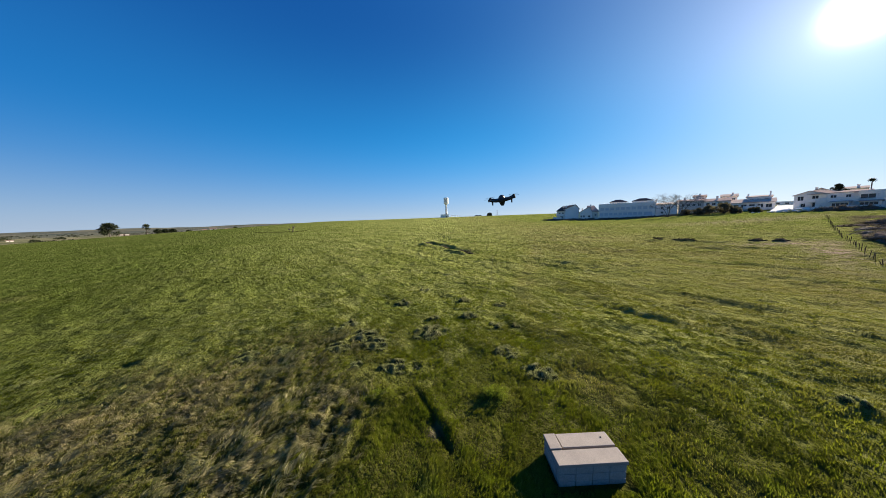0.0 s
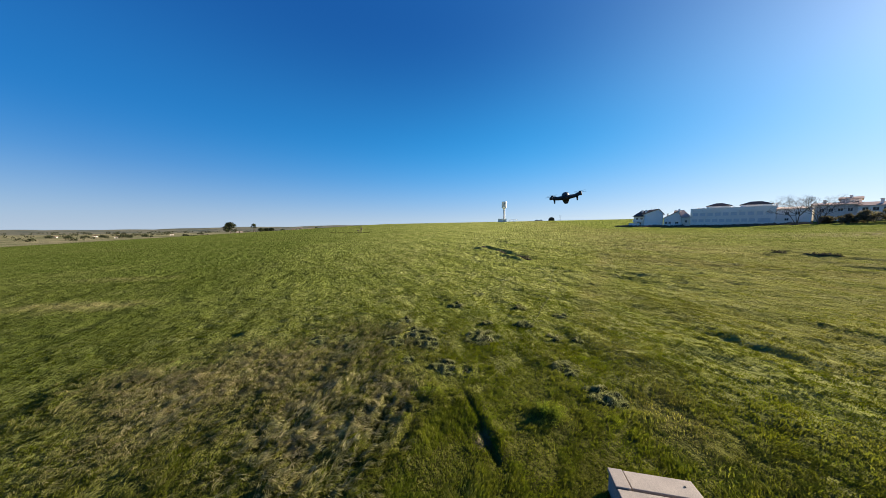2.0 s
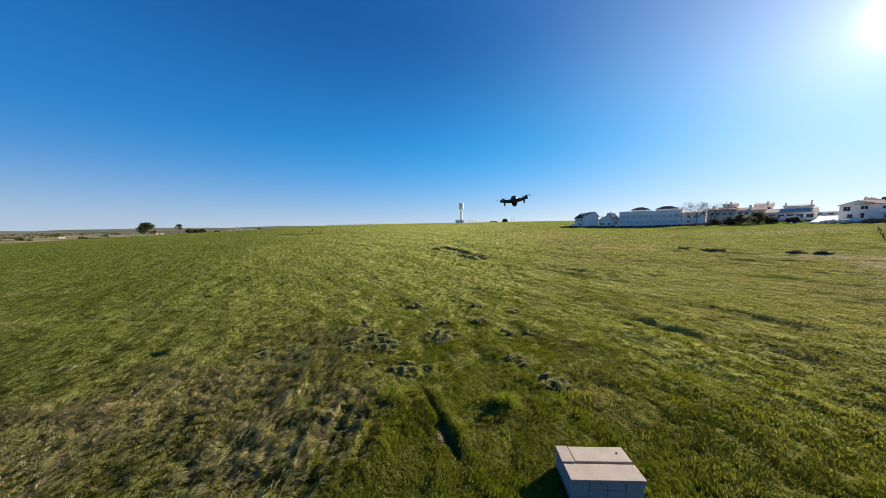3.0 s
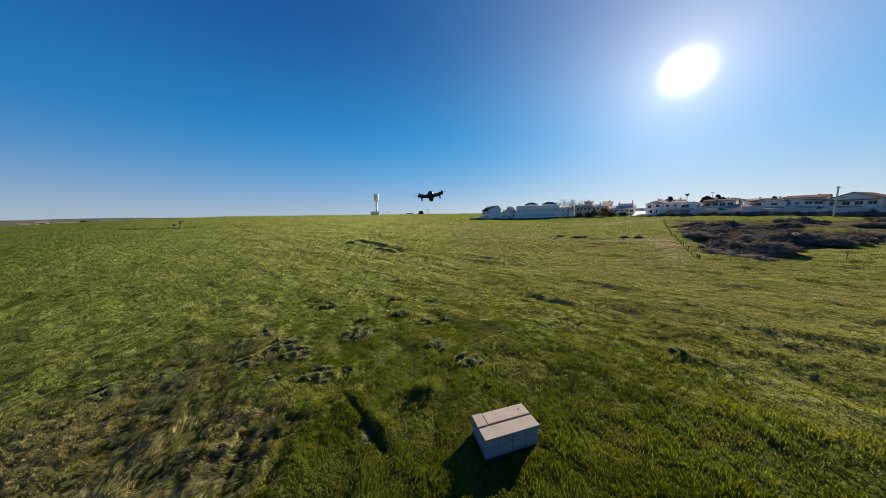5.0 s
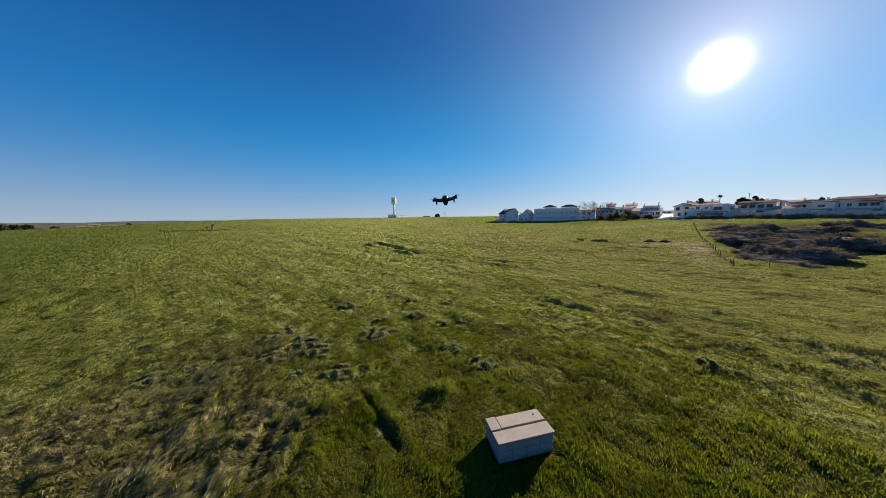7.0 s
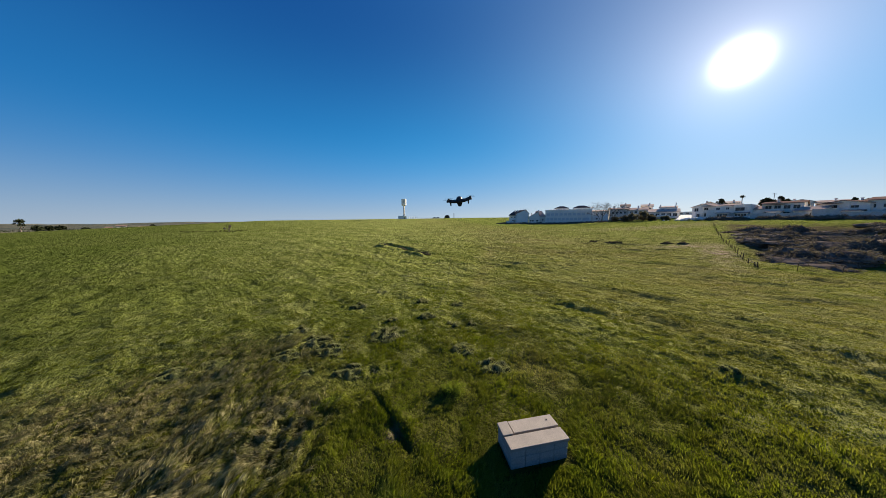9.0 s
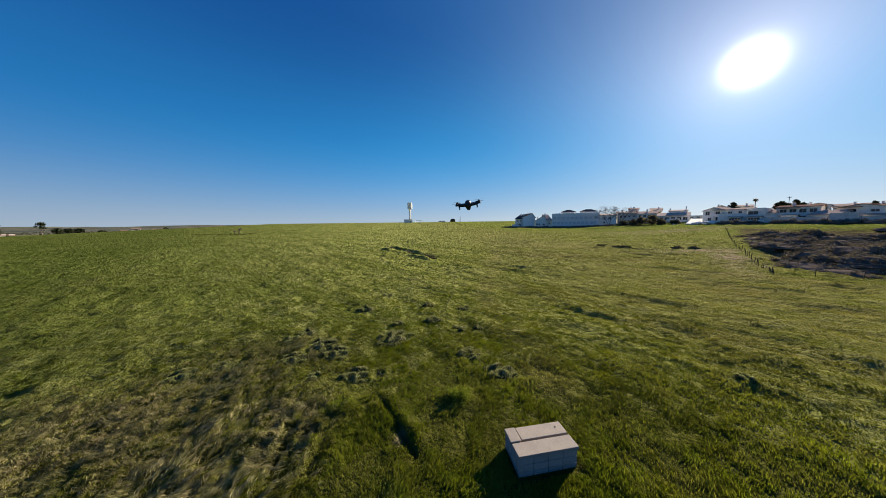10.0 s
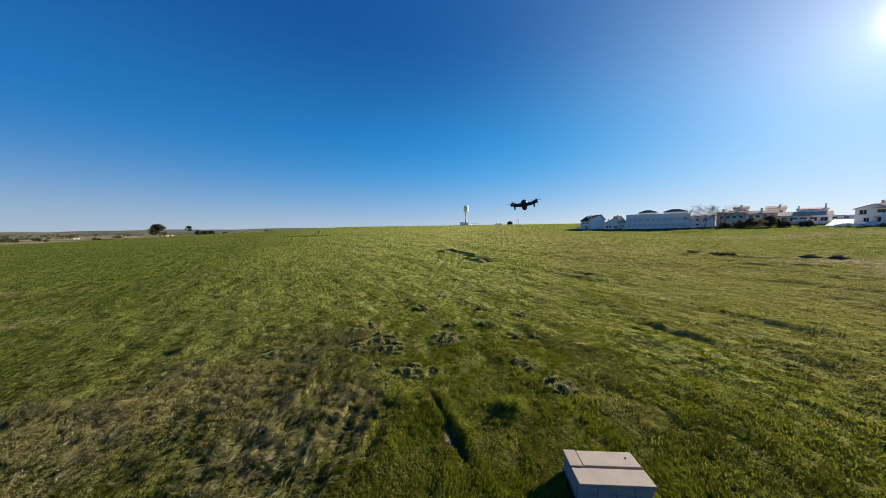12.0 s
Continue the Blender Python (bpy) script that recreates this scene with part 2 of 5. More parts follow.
    crease = ramp(n, l, noise_node(n, l, mp.outputs[0], 2.0, 5.0, 0.75), 0.54, 0.66)
    col = mixrgb(n, l, math_node(n, l, "MULTIPLY", crease, 0.45), col, (0.085, 0.105, 0.026))
    dry = math_node(n, l, "MULTIPLY", mask("dry"), math_node(n, l, "ADD", math_node(n, l, "MULTIPLY", streak, 0.7), 0.45))
    dry_c = n.new("ShaderNodeClamp")
    l.new(dry, dry_c.inputs[0])
    col = mixrgb(n, l, dry_c.outputs[0], col, (0.25, 0.215, 0.095))
    # dark soil tone near the take-off point, with the shade between blades painted in
    col = mixrgb(n, l, mask("thatch_shade"), col, (0.054, 0.052, 0.010))
    soil = math_node(n, l, "MULTIPLY", mask("soil"), ramp(n, l, noise_node(n, l, pos, 0.9, 6.0, 0.75), 0.40, 0.56))
    col = mixrgb(n, l, soil, col, (0.31, 0.235, 0.175))
    pl = mixrgb(n, l, ramp(n, l, noise_node(n, l, pos, 0.012, 6.0, 0.7), 0.38, 0.62), (0.185, 0.158, 0.098), (0.085, 0.094, 0.050))
    pl = mixrgb(n, l, mask("woods"), pl, mixrgb(n, l, ramp(n, l, noise_node(n, l, pos, 0.006, 5.0, 0.7), 0.40, 0.60), (0.058, 0.068, 0.060), (0.115, 0.108, 0.080)))
    col = mixrgb(n, l, mask("plain"), col, pl)
    sc = mixrgb(n, l, ramp(n, l, noise_node(n, l, pos, 0.35, 5.0), 0.35, 0.65), (0.108, 0.086, 0.058), (0.140, 0.125, 0.058))
    sc = mixrgb(n, l, ramp(n, l, noise_node(n, l, pos, 0.075, 3.0), 0.50, 0.58), sc, (0.150, 0.158, 0.046))
    sc = mixrgb(n, l, ramp(n, l, noise_node(n, l, pos, 0.11, 4.0), 0.52, 0.62), sc, (0.078, 0.068, 0.038))
    col = mixrgb(n, l, mask("scrub"), col, sc)
    hsv = n.new("ShaderNodeHueSaturation")
    l.new(col, hsv.inputs["Color"])
    l.new(math_node(n, l, "ADD", math_node(n, l, "MULTIPLY", fine, 0.9), 0.61), hsv.inputs["Value"])
    p = n.new("ShaderNodeBsdfPrincipled")
    l.new(hsv.outputs[0], p.inputs["Base Color"])
    p.inputs["Roughness"].default_value, p.inputs["Specular IOR Level"].default_value = 1.0, 0.0
    b1 = n.new("ShaderNodeBump")
    b1.inputs["Strength"].default_value, b1.inputs["Distance"].default_value = 1.0, 0.5
    l.new(math_node(n, l, "ADD", math_node(n, l, "MULTIPLY", streak, 0.5), math_node(n, l, "ADD", mid, math_node(n, l, "MULTIPLY", fine, 0.5))), b1.inputs["Height"])
    l.new(b1.outputs[0], p.inputs["Normal"])
    out = n.new("ShaderNodeOutputMaterial")
    l.new(p.outputs[0], out.inputs[0])
    return m


M_FIELD = field_material()
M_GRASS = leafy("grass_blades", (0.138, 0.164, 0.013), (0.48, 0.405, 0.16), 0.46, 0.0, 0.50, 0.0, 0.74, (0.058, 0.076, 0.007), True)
M_STRAW = leafy("straw_stalks", (0.13, 0.135, 0.026), (0.43, 0.36, 0.19), 0.28, 0.0, 0.9, 0.0, 0.5, None, True)
M_TUFT = leafy("coarse_grass", (0.082, 0.096, 0.026), (0.14, 0.145, 0.06), 0.25, 0.0, 0.8, 0.0, 0.3)
M_TUSSOCK = leafy("tussock_leaves", (0.140, 0.172, 0.020), (0.20, 0.20, 0.06), 0.32, 0.0, 0.7, 0.0, 0.45)
M_WEED = leafy("weed_leaves", (0.128, 0.142, 0.046), (0.315, 0.31, 0.165), 0.34, 0.0, 0.9, 0.0, 0.42)
M_LEAF = leafy("tree_leaves", (0.022, 0.029, 0.014), (0.060, 0.055, 0.028), 0.10, 0.05)
M_SHRUB = leafy("shrub_leaves", (0.110, 0.096, 0.074), (0.21, 0.178, 0.140), 0.35, 0.0, 0.7, 0.4)
M_SCRUB = leafy("scrub_leaves", (0.094, 0.078, 0.066), (0.235, 0.198, 0.172), 0.15, 0.0, 0.55, 0.7)
M_HEART = plain("dead_thicket", (0.115, 0.090, 0.080), (0.175, 0.140, 0.116), 1.1, 14.0, 0.95, 0.9, spec=0.0, per_object=0.5)
M_BARK = plain("bark", (0.10, 0.08, 0.065), (0.16, 0.13, 0.11), 2.0, 20.0, 0.9, 0.6)
M_WHITE = plain("white_render", (0.86, 0.83, 0.79), (0.79, 0.76, 0.72), 0.25, 5.0, 0.85, 0.1, grime=(0.58, 0.56, 0.53))
M_CREAM = plain("cream_render", (0.72, 0.66, 0.56), (0.64, 0.58, 0.50), 0.25, 5.0, 0.85, 0.1, grime=(0.5, 0.46, 0.4))
M_BRIGHT = plain("fresh_white_render", (0.89, 0.87, 0.84), (0.83, 0.81, 0.78), 0.25, 5.0, 0.85, 0.1)
M_OFFWHITE = plain("aged_white_render", (0.90, 0.82, 0.74), (0.82, 0.735, 0.655), 0.22, 4.0, 0.9, 0.15, grime=(0.50, 0.47, 0.44))
M_GREYWALL = plain("grey_render", (0.68, 0.62, 0.565), (0.58, 0.53, 0.48), 0.2, 3.0, 0.9, 0.2, grime=(0.32, 0.31, 0.30))
M_TILE = plain("roof_tile", (0.46, 0.36, 0.32), (0.34, 0.26, 0.23), 0.4, 9.0, 0.8, 0.4, spec=0.0)
M_SLATE = plain("dark_roof_slate", (0.085, 0.068, 0.068), (0.130, 0.105, 0.100), 0.4, 9.0, 0.8, 0.3, spec=0.0)
M_TILEDARK = plain("dark_roof_tile", (0.17, 0.11, 0.095), (0.23, 0.15, 0.125), 0.4, 9.0, 0.75, 0.4, spec=0.0)
M_TILEPALE = plain("weathered_roof_tile", (0.60, 0.50, 0.44), (0.48, 0.38, 0.33), 0.5, 9.0, 0.8, 0.4, spec=0.0)
M_FRAME = plain("white_frame", (0.74, 0.74, 0.73), (0.66, 0.66, 0.65), 1.0, 9.0, 0.5, 0.0)
M_GLASS = plain("window_glass", (0.035, 0.038, 0.042), (0.055, 0.058, 0.062), 0.8, 3.0, 0.15, 0.0, spec=0.35)
M_SHUTTER = plain("rolled_shutter", (0.64, 0.68, 0.72), (0.56, 0.60, 0.64), 0.8, 8.0, 0.5, 0.05)
M_DARK = plain("dark_painted_metal", (0.03, 0.03, 0.032), (0.05, 0.05, 0.05), 1.0, 9.0, 0.5, 0.05)
M_CONC = plain("concrete_slab", (0.31, 0.265, 0.23), (0.25, 0.215, 0.19), 2.2, 60.0, 0.9, 0.35, grime=(0.22, 0.19, 0.165))
M_BLOCK = plain("concrete_block", (0.30, 0.285, 0.27), (0.25, 0.235, 0.225), 2.5, 26.0, 0.95, 0.5, grime=(0.22, 0.21, 0.19))
M_POST = plain("weathered_wood", (0.060, 0.048, 0.038), (0.10, 0.08, 0.062), 3.0, 30.0, 0.9, 0.5, per_object=0.5)
M_WIRE = plain("fence_wire", (0.07, 0.06, 0.05), (0.05, 0.04, 0.035), 3.0, 30.0, 0.95, 0.0, spec=0.0)
# near-black green: the shade inside the weed clumps, put into the colour
M_SHADEGREEN = plain("shade_dark_green", (0.026, 0.032, 0.012), (0.040, 0.044, 0.016), 3.0, 14.0, 0.95, 0.8, spec=0.0)
M_CANE = plain("bleached_cane", (0.22, 0.19, 0.165), (0.15, 0.13, 0.11), 3.0, 30.0, 0.9, 0.3, spec=0.1)
M_DIRT = plain("dark_earth", (0.065, 0.056, 0.034), (0.095, 0.078, 0.048), 1.4, 12.0, 0.95, 0.8, spec=0.0)
M_CHALK = plain("pale_concrete", (0.80, 0.78, 0.74), (0.68, 0.66, 0.62), 0.5, 5.0, 0.95, 0.3, spec=0.0, per_object=0.15)
M_BODY = plain("drone_shell", (0.022, 0.023, 0.026), (0.032, 0.033, 0.036), 20.0, 220.0, 0.42, 0.05)
M_LIGHTSHELL = plain("drone_top_shell", (0.06, 0.06, 0.066), (0.045, 0.045, 0.05), 18.0, 200.0, 0.3, 0.03)
M_LENS = plain("lens_glass", (0.008, 0.008, 0.01), (0.012, 0.012, 0.015), 20.0, 100.0, 0.12, 0.0, spec=0.8)
M_PROP = plain("propeller_plastic", (0.02, 0.02, 0.022), (0.03, 0.03, 0.03), 20.0, 200.0, 0.35, 0.0)
M_CARDARK = plain("dark_car_paint", (0.02, 0.022, 0.026), (0.03, 0.03, 0.034), 1.0, 20.0, 0.3, 0.0, spec=0.6)
M_RUBBER = plain("tyre_rubber", (0.02, 0.02, 0.02), (0.03, 0.03, 0.03), 3.0, 30.0, 0.9, 0.1)
M_BALE = plain("weathered_thatch", (0.05, 0.042, 0.032), (0.075, 0.06, 0.04), 1.2, 12.0, 0.95, 0.7)


# ---- building blocks ----
def part(name, bm, material, parent=None, label=""):
    me = bpy.data.meshes.new(name)
    bm.to_mesh(me)
    bm.free()
    me.materials.append(material)
    ob = new(name, me)
    if parent:
        ob.parent = parent
    if label:
        ob["label"] = label
    return ob


def thing(name, m, label, category, group="", kind=""):
    ob = new(name)
    ob.empty_display_size = 0.2
    ob.matrix_world = m
    return tagged(ob, label, category, group, kind)


def box(bm, x0, x1, y0, y1, z0, z1, bevel=0.0):
    v = [bm.verts.new(p) for p in ((x0, y0, z0), (x1, y0, z0), (x1, y1, z0), (x0, y1, z0), (x0, y0, z1), (x1, y0, z1), (x1, y1, z1), (x0, y1, z1))]
    f = [bm.faces.new([v[i] for i in q]) for q in ((3, 2, 1, 0), (4, 5, 6, 7), (0, 1, 5, 4), (1, 2, 6, 5), (2, 3, 7, 6), (3, 0, 4, 7))]
    if bevel:
        bmesh.ops.bevel(bm, geom=list({e for q in f for e in q.edges}), offset=bevel, segments=2, affect="EDGES", profile=0.6)
    return bm


def prism(bm, poly, axis, a, b):
    """A polygon in the plane across the axis ('x': poly is (y, z); 'y': (x, z); 'z': (x, y)), drawn out from a to b."""
    def at(p, d):
        return {"x": (d, p[0], p[1]), "y": (p[0], d, p[1]), "z": (p[0], p[1], d)}[axis]
    lo, hi = [bm.verts.new(at(p, a)) for p in poly], [bm.verts.new(at(p, b)) for p in poly]
    k = len(poly)
    bm.faces.new(lo)
    bm.faces.new(hi[::-1])
    for i in range(k):
        bm.faces.new((lo[i], hi[i], hi[(i + 1) % k], lo[(i + 1) % k]))
    bmesh.ops.recalc_face_normals(bm, faces=bm.faces[:])
    return bm


def rod(bm, p, q, r0, r1, n=6):
    p, q = Vector(p), Vector(q)
    d = (q - p).normalized()
    s = d.orthogonal().normalized()
    c = d.cross(s)
    lo = [bm.verts.new(p + r0 * (s * math.cos(6.2832 * i / n) + c * math.sin(6.2832 * i / n))) for i in range(n)]
    hi = [bm.verts.new(q + r1 * (s * math.cos(6.2832 * i / n) + c * math.sin(6.2832 * i / n))) for i in range(n)]
    for i in range(n):
        bm.faces.new((lo[i], lo[(i + 1) % n], hi[(i + 1) % n], hi[i]))
    bm.faces.new(lo[::-1])
    bm.faces.new(hi)
    return bm


def lathe(bm, profile, n=20):
    """A profile of (radius, z) turned round z."""
    rings = [[bm.verts.new((r * math.cos(6.28319 * i / n), r * math.sin(6.28319 * i / n), z)) for i in range(n)] for r, z in profile]
    for a, b in zip(rings, rings[1:]):
        for i in range(n):
            bm.faces.new((a[i], a[(i + 1) % n], b[(i + 1) % n], b[i]))
    bm.faces.new(rings[0][::-1])
    bm.faces.new(rings[-1])
    return bm


# ---- the lie of the land ----
S25, C25 = math.sin(radians(25)), math.cos(radians(25))
RNG = np.random.default_rng(7)
LATTICE = RNG.random((256, 256))


def ss(x, a, b):
    t = np.clip((x - a) / (b - a), 0, 1)
    return t * t * (3 - 2 * t)


def vn(x, y, size, shift=0):
    """Smooth value noise from -1 to 1 with bumps of that size."""
    x, y = np.asarray(x, float) / size + 17.3 * shift + 1000, np.asarray(y, float) / size + 9.1 * shift + 1000
    i, j = np.floor(x).astype(int), np.floor(y).astype(int)
    u, v = x - i, y - j
    u, v = u * u * (3 - 2 * u), v * v * (3 - 2 * v)
    g = lambda a, b: LATTICE[a % 256, b % 256]
    return 2 * ((g(i, j) * (1 - u) + g(i + 1, j) * u) * (1 - v) + (g(i, j + 1) * (1 - u) + g(i + 1, j + 1) * u) * v) - 1


def seg(x, y, a, b):
    """Distance from a line a to b, and how far along it (0 to 1)."""
    dx, dy = b[0] - a[0], b[1] - a[1]
    t = np.clip(((x - a[0]) * dx + (y - a[1]) * dy) / (dx * dx + dy * dy), 0, 1)
    return np.hypot(x - a[0] - t * dx, y - a[1] - t * dy), t, ((x - a[0]) * dy - (y - a[1]) * dx) / math.hypot(dx, dy)


RUT = ((-1.38, 8.75), (-0.12, 6.3))
HOLLOWS = [(-7.8, 8.8, 0.24), (-7.05, 9.3, 0.2), (-4.55, 7.2, 0.18), (-3.45, 7.0, 0.2), (-3.4, 7.5, 0.22), (-3.95, 7.75, 0.18), (-2.75, 8.55, 0.2), (-1.6, 10.2, 0.2), (-5.2, 12.7, 0.25), (-4.4, 13.5, 0.22)]
DITCH = ((-6.6, 57.8), (4.1, 37.6))


def land(x, y):
    """Height of the ground: a field that climbs to a ridge, falls to a plain on the west, with a bank before the houses."""
    x, y = np.asarray(x, float), np.asarray(y, float)
    u, v, r = x * S25 + y * C25, x * C25 - y * S25, np.hypot(x, y)
    over = np.clip(u, 290, 350) - 290
    z = 0.0445 * (np.clip(u, -60, 350) - over ** 2 / 120)
    z = z + 2.5 * ss(v, 20, 100) * ss(r, 70, 150) * ss(u, 0, 30)
    z = z - 0.75 * np.exp(-((u - 152) / 22) ** 2 - ((v - 8) / 30) ** 2)
    t = ss(-x, 225, 420)
    z = z * (1 - t) - 9 * t
    far = ss(r, 1900, 3600) * ss(-x, 200, 1200)
    z = z + far * (11 + 34 * ss(y / np.maximum(-x, 1), 0.5, 1.5) + 17 * vn(x, y, 520, 3) + 8 * vn(x, y, 230, 4))
    near = 1 - ss(r, 120, 260)
    along, across = (-0.64 * x + 0.77 * y) / 3.4, 0.77 * x + 0.64 * y
    z = z + near * (0.10 * vn(x, y, 9, 1) + 0.045 * vn(x, y, 2.6, 2) + 0.05 * vn(x, y, 1.1, 5) + (0.065 + 0.045 * ss(x, 3, 10)) * vn(along, across, 1.1, 6) * ss(r, 8, 16)) * ss(r, 0, 6)
    # humps and creases of the matted turf
    hump = 0.11 * (0.35 - np.abs(vn(x + 0.5 * vn(x, y, 1.3, 40), 1.5 * y + 0.5 * vn(x, y, 1.3, 41), 1.15, 42))) + 0.07 * (0.35 - np.abs(vn(x, 1.4 * y, 0.62, 43)))
    hump = hump + 0.06 * vn(x, y, 1.7, 51) * ss(r, 16, 45)
    z = z + near * hump * ss(r, 6, 14) * (0.6 + 0.4 * vn(x, y, 6.0, 44)) * (1.0 + 0.7 * ss(r, 16, 45))
    # scattered knots of coarser turf with a steep lip
    knot = ss(vn(0.8 * x + 0.35 * vn(x, y, 0.5, 60), 1.5 * y, 0.62, 61) + 0.3 * vn(x, y, 5.0, 62), 0.48, 0.80)
    z = z + (0.085 - 0.035 * ss(x, -2, 10)) * near * knot * ss(r, 11, 18)
    d, t, side = seg(x, y, *RUT)
    ends = ss(t, 0, 0.15) * (1 - ss(t, 0.8, 1.0))
    z = z - 0.17 * np.exp(-(d / 0.085) ** 2) * (0.7 + 0.3 * vn(x, y, 0.3, 8)) + 0.11 * np.exp(-((side + 0.36) / 0.2) ** 2) * (d < 1.6) * ends * (0.8 + 0.3 * vn(x, y, 0.5, 48))
    z = z + (0.05 * vn(x, y, 0.62, 7) + 0.085 * (0.4 - np.abs(vn(0.9 * x + 0.6 * y, y - 0.5 * x, 0.36, 50)))) * np.exp(-(((x + 7.5) / 6.5) ** 2 + ((y - 8.0) / 3.8) ** 2) ** 2)
    z = z + 0.13 * np.exp(-(((x - 1.5) / 0.6) ** 2 + ((y - 8.15) / 0.5) ** 2)) * (0.8 + 0.4 * vn(x, y, 0.3, 56)) + 0.10 * np.exp(-(((x + 2.6) / 0.4) ** 2 + ((y - 8.5) / 0.35) ** 2))
    shag = np.exp(-(((x + 4.9) / 2.4) ** 2 + ((y - 6.3) / 2.4) ** 2) ** 2)
    z = z + shag * (0.10 * vn(x + 0.2 * vn(x, y, 0.3, 52), y, 0.42, 53) - 0.26 * np.maximum(vn(x, y + 0.2 * vn(x, y, 0.3, 54), 0.52, 55) - 0.12, 0))
    for hx, hy, hr in HOLLOWS:
        z = z - 0.16 * np.exp(-((x - hx) ** 2 + (y - hy) ** 2) / hr ** 2) + 0.07 * np.exp(-((np.hypot(x - hx, y - hy) - 1.8 * hr) / (0.7 * hr)) ** 2)
    d, t, side = seg(x, y, *DITCH)
    run = ss(t, 0.0, 0.12) * (1 - ss(t, 0.86, 1.0)) * (0.7 + 0.45 * vn(x, y, 2.6, 45))
    z = z + run * (0.34 * np.exp(-((side - 1.3 - 0.5 * vn(x, y, 3.0, 46)) / 0.75) ** 2) - 0.42 * np.exp(-((side + 0.35 + 0.4 * vn(x, y, 2.2, 47)) / 0.7) ** 2) + 0.2 * np.exp(-((side + 1.9) / 0.7) ** 2)) * (d < 4)
    bank = in_scrub(x, y)
    z = z + bank * (0.75 * vn(0.87 * x + 0.5 * y, (0.5 * x - 0.87 * y) / 4.0, 5.0, 14) + 0.25 * vn(x, y, 2.2, 15))
    return z


def gz(x, y):
    return float(land(x, y))


def spot(bearing, dist):
    """A place on the plan by its bearing from the north and its distance from the take-off point."""
    return dist * math.sin(radians(bearing)), dist * math.cos(radians(bearing))


def in_scrub(x, y):
    """The fenced patch of dead scrub: 1 inside, 0 outside."""
    return ss((x - 42.0) * 0.60 - (y - 24.8) * 0.80, -0.5, 2.5) * ss(x + 0.25 * y + 1.2 * vn(x, y, 6, 9), 46, 49.5) * (1 - ss(np.hypot(x, y) + 4 * vn(x, y, 8, 8), 118, 128)) * ss(y, -60, -40) * (1 - ss(0.06 * x + 19.0 - y + 1.2 * vn(x, y, 5, 17), 0, 2.5))


def dryness(x, y):
    straw = 0.66 * np.exp(-(((x + 10.5) / 6.5) ** 2 + ((y - 7.2 - 0.25 * (x + 10.5) * 0.3) / 3.6) ** 2) ** 1.5) + 0.75 * np.exp(-(((x + 5.4) / 1.7) ** 2 + ((y - 8.0) / 1.4) ** 2)) + 0.45 * np.exp(-(((x + 7.0) / 4.0) ** 2 + ((y - 12.5) / 2.2) ** 2))
    east = 0.42 * ss(x - 0.1 * y, 2, 22) * ss(y, -20, 10) * (1 - ss(np.hypot(x, y), 70, 150))
    strip = 0.55 * np.exp(-((x - 5.1 - 0.36 * np.maximum(y - 17, 0) - 0.14 * np.maximum(11 - y, 0) + 0.6 * vn(x, y, 5, 6)) / 1.0) ** 2) * ss(y, 6, 9) * (1 - ss(y, 34, 60))
    straw = straw + 1.0 * np.exp(-(((x + 36.0) / 5.0) ** 2 + ((y - 12.6 - 0.25 * (x + 36)) / 1.2) ** 2)) + 0.9 * np.exp(-(((x + 47.5) / 5.0) ** 2 + ((y - 21.0 - 0.2 * (x + 47)) / 1.4) ** 2))
    return np.clip((straw + east + strip) * (0.75 + 0.5 * vn(x, y, 2.2, 11)) + 0.10 * vn(x, y, 14, 12), 0, 1)


def baldness(x, y):
    s = np.exp(-(((x - 43.2 - 1.15 * (y - 29)) / 3.0) ** 2 + ((y - 29.5) / 6.0) ** 2)) + 0.7 * np.exp(-(((x - 47) / 8.0) ** 2 + ((y - 37.5) / 2.4) ** 2))
    s = s * (1.0 + 0.5 * vn(x, y, 2.4, 16))
    s = s + 0.6 * np.exp(-(((x + 0.60) / 0.18) ** 2 + ((y - 6.95) / 0.26) ** 2)) + 0.6 * np.exp(-(((x - 85) / 25) ** 2 + ((y - 75) / 6) ** 2))
    return np.clip(s, 0, 1)


def stations(start, end):
    """Places from start outwards to end, close together near by and wider apart far off."""
    out = [start]
    while abs(out[-1]) < abs(end):
        d = abs(out[-1])
        out.append(out[-1] + math.copysign(0.085 + 0.0072 * d if d < 70 else 0.04 * d - 2.2, end))
    return out


def sheet(name, xs, ys, material):
    X, Y = np.meshgrid(xs, ys)
    x, y = X.ravel(), Y.ravel()
    co = np.stack([x, y, land(x, y)], 1)
    nx, ny = len(xs), len(ys)
    i = (np.arange(ny - 1)[:, None] * nx + np.arange(nx - 1)[None]).ravel()
    quads = np.stack([i, i + 1, i + nx + 1, i + nx], 1)
    me = mesh_np(name, co, quads)
    for key, val in (("dry", dryness(x, y)), ("soil", baldness(x, y)), ("plain", np.maximum(ss(-x + 12 * vn(x, y, 60, 13), 232, 262), 0)), ("scrub", in_scrub(x, y)), ("woods", ss(np.hypot(x, y) + 160 * vn(x, y, 220, 19), 1050, 1700)), ("thatch_shade", 0.85 * (1 - ss(np.hypot(x, y), 5, 17)))):
        me.attributes.new(key, "FLOAT", "POINT").data.foreach_set("value", val.astype(np.float32))
    me.polygons.foreach_set("use_smooth", np.ones(len(quads), bool))
    me.materials.append(material)
    return new(name, me)


